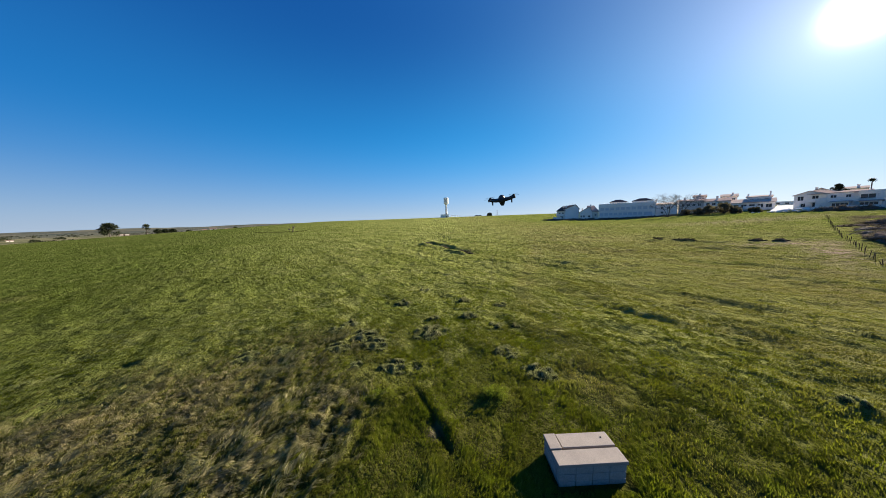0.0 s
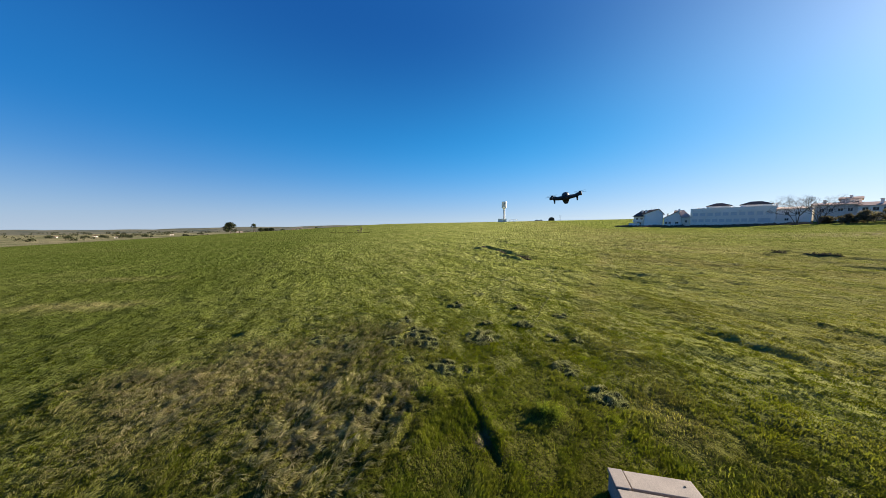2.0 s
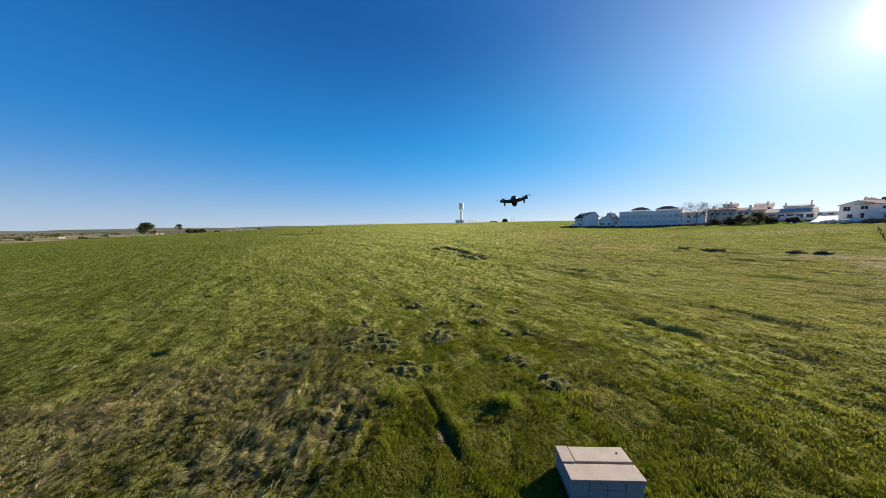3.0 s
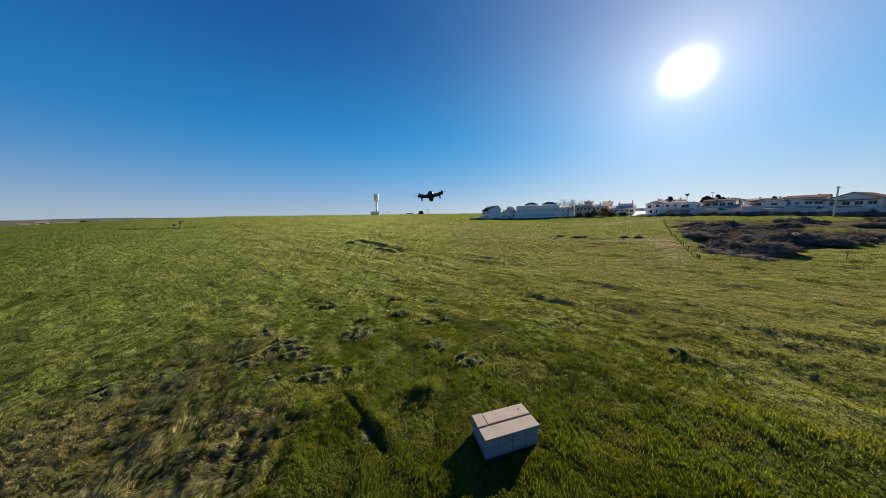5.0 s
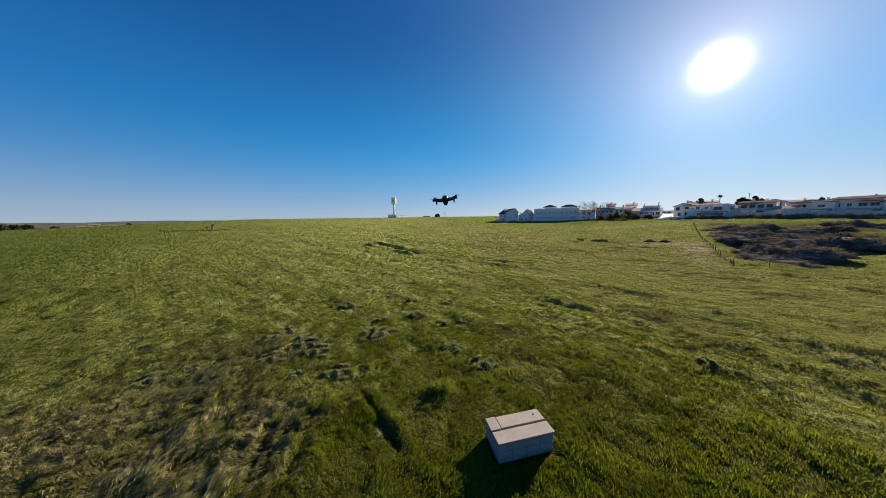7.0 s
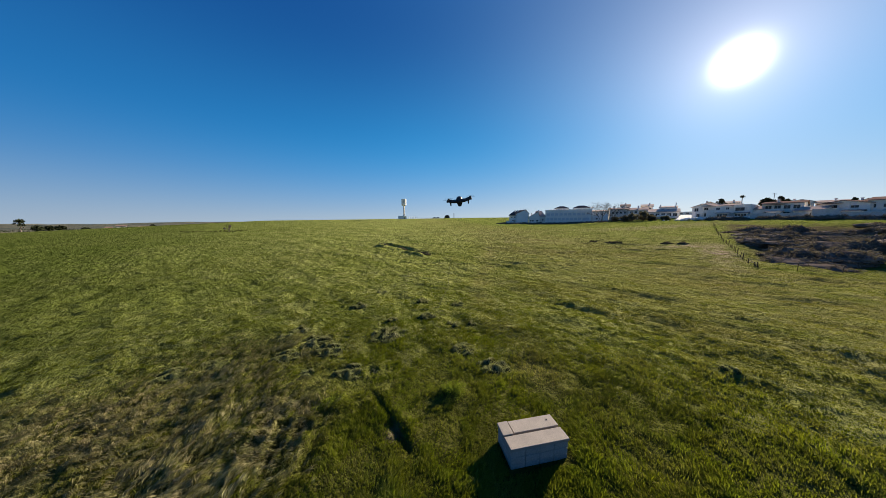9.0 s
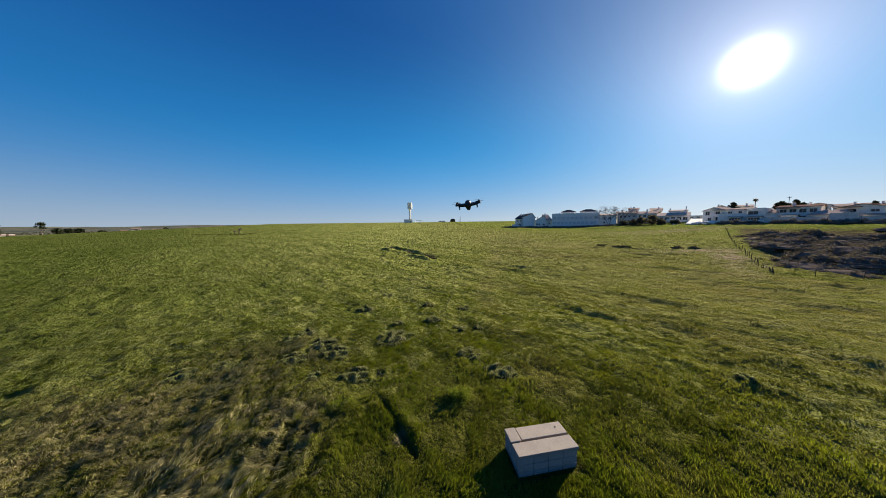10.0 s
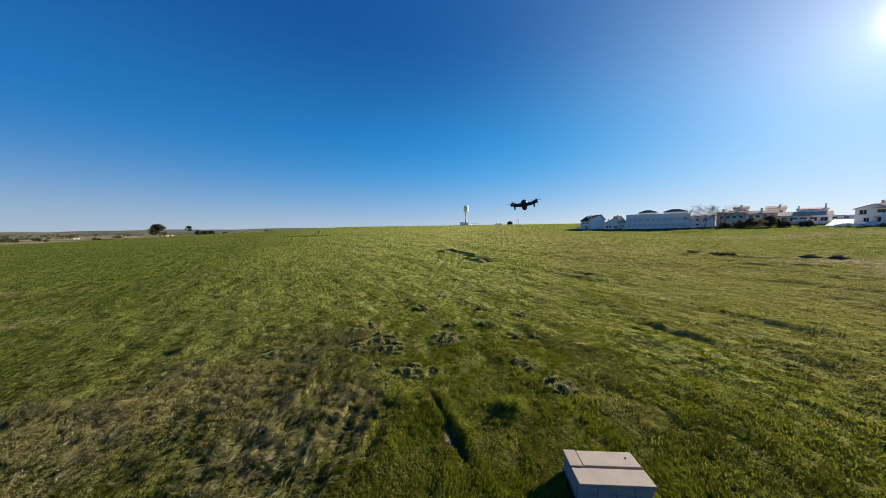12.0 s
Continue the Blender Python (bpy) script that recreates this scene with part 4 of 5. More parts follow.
house((59.5, 158, 62.9, 157), 10.0, 5.3, "white house with brown tiled roof and small windows", rise=0.9, tile=M_TILEDARK, wall=M_OFFWHITE, group=EAST, balconies=((0.05, 0.55, 2.4),), windows=grid(4, 0.05, 0.95, (3.2, 0.7), 1.6, 1.4), chimneys=((0.35, 4.0, 0.6, 7.2),))
house((62.1, 150, 64.1, 148), 7.0, 2.6, "low garage with sunlit red tiled roof", rise=1.3, tile=M_TILE, wall=M_CREAM, group=EAST, windows=((0.3, 0.9, 1.0, 1.0), (0.6, 0.9, 1.0, 1.0)))
house((63.9, 156, 67.3, 152), 10.0, 4.7, "wide white gabled house with brown verge", along="y", rise=1.0, tile=M_TILEDARK, wall=M_OFFWHITE, group=EAST, windows=((0.3, 3.1, 1.9, 1.3), (0.72, 3.2, 1.6, 0.9), (0.25, 0.7, 1.8, 1.4), (0.6, 0.7, 1.8, 1.4)), balconies=((0.1, 0.5, 2.4),))
house((67.1, 153, 70.2, 152), 10.0, 5.6, "white house with brown tiled roof and dark windows", rise=1.1, tile=M_TILEDARK, wall=M_OFFWHITE, group=EAST, windows=((0.12, 3.2, 0.9, 1.3), (0.35, 3.3, 0.9, 1.1), (0.62, 3.0, 1.6, 1.4), (0.85, 3.0, 1.6, 1.4)), balconies=((0.5, 0.98, 2.4),))
house((70.2, 150, 73.8, 147), 10.0, 5.2, "white gabled house with long shaded balcony", along="y", rise=2.0, tile=M_TILEDARK, wall=M_OFFWHITE, group=EAST, windows=grid(4, 0.05, 0.95, (3.1, 0.7), 1.5, 1.4), balconies=((0.05, 0.95, 2.4),))
house((74.2, 148, 78.5, 145), 10.0, 5.2, "white house with brown tiled roof and small windows", rise=1.7, tile=M_TILE, wall=M_OFFWHITE, group=EAST, windows=grid(5, 0.05, 0.95, (3.1, 0.7), 1.5, 1.4), balconies=((0.4, 0.98, 2.4),))


# a second row of roofs behind the first
for b1, b2, rr, hh, up, al, tl, ch in ((59.3, 61.6, 182, 6.0, 1.1, "x", M_TILE, 0.8), (61.7, 63.6, 186, 5.9, 0.9, "y", M_TILEPALE, 0.2), (63.7, 66.0, 184, 5.4, 1.0, "x", M_TILE, 0.6), (66.2, 68.0, 186, 4.9, 1.5, "y", M_TILEDARK, 0.3), (68.2, 71.0, 182, 5.0, 1.1, "x", M_TILE, 0.7), (71.2, 74.0, 180, 4.8, 1.3, "y", M_TILEDARK, 0.4), (43.0, 44.4, 182, 7.6, 1.0, "x", M_TILE, 0.5), (46.0, 47.6, 184, 6.6, 1.2, "x", M_TILEPALE, 0.7), (53.6, 55.2, 178, 5.8, 1.3, "y", M_TILE, 0.3), (56.0, 57.4, 180, 6.2, 1.0, "x", M_TILEPALE, 0.6)):
    house((b1, rr, b2, rr), 8.0, hh, "pale house of the back row with tiled roof and chimney", rise=up, along=al, tile=tl, wall=M_OFFWHITE, group="houses of the back row", windows=grid(3, 0.08, 0.92, (hh - 1.9,), 1.0, 1.0), chimneys=((ch, 3.0, 0.6, hh + up + 0.5),))


# added block hiding the green behind the lane; its white stands for sunlit haze
house((50.6, 222, 53.4, 222), 8.0, 1.9, "low white filler block added at the head of the lane", roof="flat", wall=M_WHITE, group="houses of the back row", windows=grid(3, 0.1, 0.9, (0.5,), 1.4, 0.9))

# porches and sheds in the gardens
for b1, b2, rr, hh, tl in ((55.2, 56.4, 150, 2.3, M_TILEPALE), (57.0, 58.2, 149.5, 2.2, M_TILE), (59.9, 61.1, 150, 2.4, M_TILEPALE), (65.7, 66.8, 147.5, 2.4, M_TILE), (68.2, 69.6, 146.5, 2.5, M_TILEPALE), (71.0, 72.4, 145, 2.5, M_TILE)):
    house((b1, rr, b2, rr - 0.4), 3.5, hh, "open garden porch with tiled lean-to roof", rise=0.3, tile=tl, wall=M_OFFWHITE, group="garden porches", name="porch", windows=((0.27, 0.1, 1.5, 1.9), (0.73, 0.1, 1.5, 1.9)))


# garden wall in panels between piers, along the foot of the gardens
def garden_wall(pts, height, wall):
    for (b1, r1), (b2, r2) in zip(pts, pts[1:]):
        m, w = frontage(b1, r1, b2, r2)
        ob = thing("garden_wall", m, "rendered garden wall with coping at the field edge", "wall", "garden walls")
        part("panel", box(bmesh.new(), 0, w, 0, 0.25, -1.5, height), wall, ob)
        part("coping", box(bmesh.new(), 0, w, -0.05, 0.30, height, height + 0.08), M_FRAME, ob)
        part("pier", box(bmesh.new(), -0.2, 0.2, -0.08, 0.33, -1.5, height + 0.2), wall, ob)


garden_wall([(58.6, 147), (61.0, 146.5), (63.4, 146)], 1.9, M_GREYWALL)
garden_wall([(63.6, 145), (65.4, 144.5)], 2.9, M_GREYWALL)
garden_wall([(65.5, 144.5), (68.0, 144), (70.5, 143), (73.0, 142), (76.0, 141)], 2.0, M_GREYWALL)
garden_wall([(54.1, 147.5), (56.3, 147), (58.5, 147)], 1.0, M_WHITE)
garden_wall([(38.4, 158), (40.4, 160)], 1.6, M_WHITE)


# ---- water tower on the ridge ----
def water_tower():
    x, y = spot(-0.78, 330)
    z = gz(x, y)
    ob = thing("water_tower", pose(x, y, z), "white concrete water tower with slender shaft and tank", "water tower")
    sh = part("shaft", lathe(bmesh.new(), [(1.5, -1), (1.35, 4), (1.2, 16.0), (1.9, 17.2)], 20), M_WHITE, ob)
    tank = part("tank", lathe(bmesh.new(), [(1.8, 16.6), (3.0, 17.6), (3.05, 17.9), (3.05, 25.0), (2.9, 25.25), (1.0, 25.5)], 28), M_WHITE, ob)
    part("emblem", prism(bmesh.new(), [(-1.1, 20.0), (0.9, 20.0), (0.9, 23.4), (-0.2, 23.4), (-1.1, 22.4)], "y", -3.16, -2.80), M_GREYWALL, tank, "grey painted emblem panel")
    part("door", box(bmesh.new(), -0.45, 0.45, -1.56, -1.3, 4.0, 6.0), M_DARK, sh)
    return ob


def pump_house():
    m = pose(*spot(-1.15, 326), gz(*spot(-1.15, 326)))
    ob = thing("pump_house", m, "low white pump building with flat roof below the tower", "building")
    part("wall", pierced(bmesh.new(), 10.4, -1.2, 3.6, 0.3, [(2, 3.2, 1.2, 2.2), (7, 8, 0, 2.1)]), M_WHITE, ob).matrix_basis = pose(-5.2, -3, 0)
    part("wall", box(bmesh.new(), -5.2, 5.2, -2.7, 3, -1.2, 3.55), M_WHITE, ob)
    part("roof", box(bmesh.new(), -5.4, 5.4, -3.2, 3.2, 3.6, 3.85), M_FRAME, ob)
    part("door", box(bmesh.new(), 1.8, 2.8, -2.9, -2.8, 0, 2.1), M_DARK, ob)


def white_gantry():
    x, y = spot(1.2, 328)
    ob = thing("pipe_frame", pose(x, y, gz(x, y)), "white painted pipe frame beside the water tower", "frame")
    for px in (-4.6, -1.6, 1.6, 4.6):
        part("post", rod(bmesh.new(), (px, 0, -0.4), (px, 0, 2.3), 0.2, 0.2, 8), M_BRIGHT, ob)
    part("rail", rod(bmesh.new(), (-4.6, 0, 2.3), (4.6, 0, 2.3), 0.22, 0.22, 8), M_BRIGHT, ob)


water_tower()
pump_house()
white_gantry()


def car(x, y, turn, label):
    ob = thing("car", pose(x, y, gz(x, y), 0, 0, turn), label, "car", "cars on the ridge")
    prof = [(-2.1, 0.35), (-2.15, 0.85), (-1.3, 1.0), (-0.7, 1.5), (1.0, 1.52), (1.7, 1.0), (2.15, 0.9), (2.15, 0.35)]
    bm = prism(bmesh.new(), prof, "y", -0.85, 0.85)
    bmesh.ops.bevel(bm, geom=bm.edges[:], offset=0.06, segments=2, affect="EDGES")
    part("body", bm, M_CARDARK, ob)
    for sy in (-0.86, 0.82):
        part("side_window", prism(bmesh.new(), [(-0.9, 1.02), (-0.6, 1.42), (0.9, 1.44), (1.35, 1.02)], "y", sy, sy + 0.04), M_GLASS, ob)
    for wx in (-1.35, 1.35):
        for wy in (-0.8, 0.8):
            w = part("wheel", rod(bmesh.new(), (wx, wy - 0.1, 0.33), (wx, wy + 0.1, 0.33), 0.33, 0.33, 16), M_RUBBER, ob)
            part("rim", rod(bmesh.new(), (wx, wy - 0.12, 0.33), (wx, wy + 0.12, 0.33), 0.2, 0.2, 12), M_FRAME, w)


car(*spot(6.0, 331), 8, "dark parked car on the ridge track")
car(*spot(6.75, 334), 20, "dark parked car beside another on the ridge")


def hay_stack():
    x, y = spot(8.87, 331)
    ob = thing("hay_barn", pose(x, y, gz(x, y), 0, 0, -5), "dark thatched field barn with rounded top on the ridge", "barn")
    bm = prism(bmesh.new(), [(-3.4, -0.5), (3.4, -0.5), (3.1, 1.7), (2.8, 1.8), (-2.8, 1.8), (-3.1, 1.7)], "y", -2.5, 2.5)
    part("body", bm, M_BALE, ob)
    bm = prism(bmesh.new(), [(-3.3, 1.8), (3.3, 1.8), (2.7, 2.9), (1.9, 3.6), (0.9, 4.0), (-0.9, 4.0), (-1.9, 3.6), (-2.7, 2.9)], "y", -2.8, 2.8)
    bmesh.ops.bevel(bm, geom=bm.edges[:], offset=0.25, segments=2, affect="EDGES")
    part("roof", bm, M_BALE, ob)
    part("door", box(bmesh.new(), -0.9, 0.9, -2.56, -2.48, -0.3, 1.6), M_DARK, ob)


hay_stack()


def mast(b, dist, height, label, name="utility_pole", r=0.12, arms=True, stuff=M_POST):
    x, y = spot(b, dist)
    ob = thing(name, pose(x, y, gz(x, y)), label, "pole")
    part("pole", rod(bmesh.new(), (0, 0, -0.6), (0, 0, height), r, r * 0.75, 8), stuff, ob)
    if arms:
        part("crossarm", box(bmesh.new(), -0.9, 0.9, -0.06, 0.06, height - 0.5, height - 0.36), M_DARK, ob)
        for k in (-0.8, 0.0, 0.8):
            part("insulator", rod(bmesh.new(), (k, 0, height - 0.36), (k, 0, height - 0.1), 0.06, 0.04, 6), M_FRAME, ob)
    return ob


mast(10.33, 332, 6.8, "thin bare pole on the ridge", arms=False, r=0.14)
mast(10.65, 332, 6.8, "thin bare pole on the ridge", arms=False, r=0.14)
mast(70.93, 136, 8.6, "tall grey utility pole with crossarm at the garden edge", r=0.22, stuff=M_GREYWALL)
mast(60.44, 170, 9.6, "tall rooftop aerial mast with crossarms behind the houses", r=0.09)


# ---- trees and shrubs ----
def leaves(centres, radii, per, size, dry_lo=0.0, dry_hi=0.3, seed=1, slim=0.45):
    """Small leaf-shaped faces round every clump centre, in one mesh's worth of arrays."""
    g = np.random.default_rng(seed)
    c = np.repeat(np.asarray(centres, float), per, 0)
    rr = np.repeat(np.asarray(radii, float), per)
    d = g.normal(size=(len(c), 3))
    d /= np.linalg.norm(d, axis=1)[:, None]
    p = c + d * (rr * g.random(len(c)) ** 0.45)[:, None]
    s = size * (0.6 + 0.8 * g.random(len(c)))
    a, b = g.normal(size=(len(c), 3)), g.normal(size=(len(c), 3))
    a /= np.linalg.norm(a, axis=1)[:, None]
    b -= a * (a * b).sum(1)[:, None]
    b /= np.linalg.norm(b, axis=1)[:, None]
    co = np.stack([p - a * s[:, None], p + b * s[:, None] * slim, p + a * s[:, None], p - b * s[:, None] * slim], 1)
    i = np.arange(len(c))[:, None] * 4
    return co.reshape(-1, 3), i + np.array([[0, 1, 2, 3]]), np.repeat(dry_lo + (dry_hi - dry_lo) * g.random(len(c)), 4)


def leaf_part(name, centres, radii, per, size, material, parent, seed, dry=(0.0, 0.3), slim=0.45):
    co, f, dv = leaves(centres, radii, per, size, *dry, seed, slim)
    me = mesh_np(name, co, f)
    me.attributes.new("dry", "FLOAT", "POINT").data.foreach_set("value", dv.astype(np.float32))
    me.materials.append(material)
    ob = new(name, me)
    ob.parent = parent
    return tagged(ob, kind="stuff") if name != "crown" else ob


def limbs(bm, p, d, length, r, depth, g, tips, spreading=0.6, split=3, shrink=0.62):
    q = p + d * length
    rod(bm, p, q, r, r * 0.65, 5 if r < 0.08 else 7)
    tips.append(q)
    if depth == 0:
        return
    for _ in range(split):
        e = (d + Vector(g.normal(0, spreading, 3))).normalized()
        e.z = abs(e.z) * 0.8 + 0.1
        limbs(bm, q - d * length * 0.15 * g.random(), e.normalized(), length * (shrink + 0.2 * g.random()), r * 0.6, depth - 1, g, tips, spreading, split, shrink)


def tree(b, dist, height, width, label, seed, trunk=0.35, bare=False, leaf=0.35, per=38, dry=(0.0, 0.25), name="tree", category="tree", group="", crown_low=0.35):
    g = np.random.default_rng(seed)
    x, y = spot(b, dist)
    ob = thing(name, pose(x, y, gz(x, y)), label, category, group)
    bm, tips = bmesh.new(), []
    if bare:
        for k in range(6):
            limbs(bm, Vector((0, 0, -0.2)), Vector((g.normal(0, 0.32), g.normal(0, 0.32), 1)).normalized(), height * 0.36, trunk * (0.7 if k else 1), 6, g, tips, 0.48, 3 if k < 2 else 2, 0.58)
        part("trunk", bm, M_BARK, ob)
        return ob
    limbs(bm, Vector((0, 0, -0.3)), Vector((g.normal(0, 0.06), g.normal(0, 0.06), 1)).normalized(), height * max(crown_low, 0.2), trunk, 3, g, tips, 0.5, 3, 0.35)
    part("trunk", bm, M_BARK, ob)
    n = 26
    cs, rs = [], []
    for k in range(n):
        t, ph = g.random() ** 0.8, g.random() * 6.283
        z = height * (crown_low + (0.93 - crown_low) * t)
        rad = width / 2 * math.sqrt(max(0.05, 1 - (2 * t - 0.85) ** 2 * 0.75)) * g.random() ** 0.5 * 0.85
        cs.append((rad * math.cos(ph), rad * math.sin(ph), z))
        rs.append(width * (0.10 + 0.10 * g.random()))
    leaf_part("crown", cs, rs, per, leaf, M_SHRUB if category == "shrub" else M_LEAF, ob, seed, dry)
    return ob


tree(-54.6, 300, 9.6, 11.5, "dark spreading pine tree at the edge of the field", 3, leaf=0.5, per=80, crown_low=0.2)
tree(-51.3, 305, 8.0, 6.0, "slender tree with thin layered crown at the field edge", 4, leaf=0.4, per=26, crown_low=0.35)
for i, (b, d, h, w) in enumerate(((-50.2, 312, 3.3, 6.5), (-49.5, 316, 2.8, 6.0), (-48.7, 322, 3.0, 5.5), (-46.9, 400, 3.2, 6.5), (-41.2, 430, 3.4, 5.5), (-66.3, 700, 5.5, 14.0), (-65.6, 705, 5.0, 13.0), (-67.9, 720, 5.0, 13.0), (-64.3, 740, 4.5, 12.0), (-70.6, 760, 4.0, 14.0), (-71.9, 800, 4.0, 14.0), (-69.4, 780, 3.6, 12.0), (-60.2, 760, 4.0, 12.0), (-62.0, 1100, 6.0, 24.0), (-69.2, 1200, 6.0, 28.0), (-58.4, 900, 5.0, 16.0), (-57.0, 600, 3.0, 14.0), (-58.0, 590, 2.6, 14.0))):
    tree(b, d, h, w, "dark round bush on the far plain", 20 + i, leaf=0.5, per=30, name="bush", category="bush", group="bushes on the plain", crown_low=0.12)
tree(40.15, 152, 11.4, 8, "tall bare winter tree in front of the houses", 5, bare=True, trunk=0.15, group="bare trees")
tree(41.75, 154, 11.2, 8, "tall bare winter tree with many fine branches", 6, bare=True, trunk=0.15, group="bare trees")
for i, (b, d, h, w) in enumerate(((43.6, 153, 2.6, 4.5), (44.9, 153, 3.4, 5.5), (46.3, 154, 3.9, 6.0), (47.6, 153, 2.2, 4.0), (49.3, 154, 1.8, 4.0), (42.3, 158, 2.2, 4.0))):
    tree(b, d, h, w, "dense brownish green shrub before the row houses", 40 + i, leaf=0.28, per=70, name="garden_shrub", category="shrub", group="shrubs before the houses", crown_low=0.1, trunk=0.15)
for i, (b, d, h, w) in enumerate(((55.6, 172, 8.4, 3.6), (60.0, 172, 7.9, 4.0), (59.5, 174, 7.4, 3.0), (61.0, 172, 8.6, 2.6), (61.5, 173, 7.6, 3.0), (66.3, 178, 7.0, 2.6), (68.6, 178, 6.8, 3.5), (69.8, 178, 7.2, 3.4), (72.6, 175, 6.8, 3.0))):
    tree(b, d, h, w, "dark garden tree rising behind the roofs", 60 + i, leaf=0.3, per=50, name="garden_tree", group="trees behind the roofs", trunk=0.2, crown_low=0.45)


def palm(b, dist, height, seed):
    g = np.random.default_rng(seed)
    x, y = spot(b, dist)
    ob = thing("palm_tree", pose(x, y, gz(x, y)), "palm tree with bushy crown above the roofs", "palm tree")
    part("trunk", rod(bmesh.new(), (0, 0, -0.3), (0.1, 0.1, height - 1.2), 0.16, 0.12, 8), M_BARK, ob)
    co, fs = [], []
    for k in range(46):
        ph, rise_ = 6.283 * k / 46 * 5, g.uniform(-0.3, 1.2)
        d = np.array([math.cos(ph), math.sin(ph), 0])
        side = np.array([-d[1], d[0], 0])
        pts = [np.array([0.1, 0.1, height - 1.2]) + d * 0.95 * s + np.array([0, 0, rise_ * s * 0.9 - 0.7 * s * s]) for s in (0, 0.35, 0.7, 1.0)]
        for j, (p, wd) in enumerate(zip(pts, (0.04, 0.16, 0.14, 0.02))):
            co += [p - side * wd, p + side * wd]
        o = len(co) - 8
        fs += [(o + 2 * j, o + 2 * j + 1, o + 2 * j + 3, o + 2 * j + 2) for j in range(3)]
    me = mesh_np("fronds", np.array(co), np.array(fs))
    me.attributes.new("dry", "FLOAT", "POINT").data.foreach_set("value", np.zeros(len(co), np.float32))
    me.materials.append(M_LEAF)
    new("fronds", me).parent = ob


palm(57.62, 168, 10.0, 90)


# dead scrub behind the fence: four kinds of shrub, repeated
def scrub_shrub(seed, w, h):
    """A dense dead bush: a lumpy dark heart, twigs, and small leaves over it."""
    g = np.random.default_rng(seed)
    ob = thing("scrub_bush", pose(0, 0, 0), "dark tangled half-dead scrub bush on the bank", "bush", "scrub bushes on the bank")
    bm = bmesh.new()
    bmesh.ops.create_icosphere(bm, subdivisions=3, radius=1.0)
    for v in bm.verts:
        k = 0.85 + 0.5 * noise.noise(v.co * 1.6 + Vector((seed, 0, 0))) + 0.25 * noise.noise(v.co * 4.0 + Vector((seed, 5, 0)))
        v.co = Vector((v.co.x * w * 0.46 * k, v.co.y * w * 0.40 * k, max(v.co.z, -0.15) * h * 0.66 * k))
    heart = [v.co.copy() for v in bm.verts if v.co.z > 0.1 * h]
    for f in bm.faces:
        f.smooth = True
    part("heart", bm, M_HEART, ob)
    bm, tips = bmesh.new(), []
    for k in range(7):
        p = heart[g.integers(len(heart))]
        d = Vector((g.normal(0, 0.9), g.normal(0, 0.9), 0.5 + 0.5 * g.random())).normalized()
        limbs(bm, p * 0.9, d, h * 0.32, 0.03, 1, g, tips, 0.7, 3)
    tagged(part("twigs", bm, M_CANE, ob), kind="stuff")
    cs = [tuple(heart[g.integers(len(heart))]) for _ in range(40)]
    leaf_part("foliage", cs, [h * 0.26] * 40, 17, 0.22, M_SCRUB, ob, seed, (0.0, 0.9), 0.14)
    return ob


SCRUBS = [scrub_shrub(100, 3.2, 1.3), scrub_shrub(101, 4.4, 1.2), scrub_shrub(102, 2.4, 1.5), scrub_shrub(103, 5.4, 1.0)]
g = np.random.default_rng(11)
placed = 0
while placed < 185:
    b, d = g.uniform(55, 82), 46 * (122 / 46) ** (g.random() ** 0.9)
    x, y = spot(b, d)
    # thickets run in belts across the bank, with open strips between them
    belt = 0.5 + 0.5 * float(vn(0.87 * x + 0.5 * y, (0.5 * x - 0.87 * y) / 4.0, 7.0, 31)) + 0.22 * float(vn(x, y, 4.0, 32)) + 0.25 * (seg(x, y, (100.9, 70.7), (61.4, 41.2))[0] < 9)
    if in_scrub(np.array(x), np.array(y)) < 0.8 or belt < 0.52:
        continue
    src = SCRUBS[placed % 4]
    s = g.uniform(0.7, 1.5)
    m = pose(x, y, gz(x, y) - 0.05, 0, 0, g.uniform(0, 360)) @ Matrix.Diagonal((s, s, s * g.uniform(0.5, 1.0), 1))
    if placed < 4:
        src.matrix_world = m
    else:
        o = copy_thing(src, pose(x, y, 0))
        o.matrix_world = m
    placed += 1
# bleached dead canes arching out of the scrub
def dead_cane(seed):
    r = np.random.default_rng(seed)
    ob = thing("dead_cane", pose(0, 0, 0), "bleached dead bramble canes arching over the scrub", "branch", "dead canes in the scrub")
    for _ in range(4):
        bm, span, top, skew = bmesh.new(), r.uniform(2.5, 5.0), r.uniform(0.3, 0.7), r.normal(0, 0.8)
        pts = [Vector((span * (t - 0.5), skew * t * (1 - t) * 2, top * 4 * t * (1 - t) - 0.1)) for t in (0, 0.15, 0.3, 0.45, 0.6, 0.75, 0.9, 1.0)]
        for a, b in zip(pts, pts[1:]):
            rod(bm, a, b, 0.03, 0.025, 5)
        part("cane", bm, M_CANE, ob).matrix_basis = pose(0, r.normal(0, 0.8), 0, 0, 0, r.normal(0, 25))
    return ob


CANES = [dead_cane(501), dead_cane(502), dead_cane(503)]
for i, (cx_, cy_) in enumerate(((64, 40), (69, 41), (73, 38), (60, 35), (66, 33), (71, 32), (77, 35), (82, 36), (80, 30), (70, 44), (86, 33), (57, 31), (75, 29), (90, 38))):
    m = pose(cx_, cy_, gz(cx_, cy_) + 0.25, 0, 0, 115 + 23 * (i % 5) - 40)
    if i < 3:
        CANES[i].matrix_world = m
    else:
        copy_thing(CANES[i % 3], m)
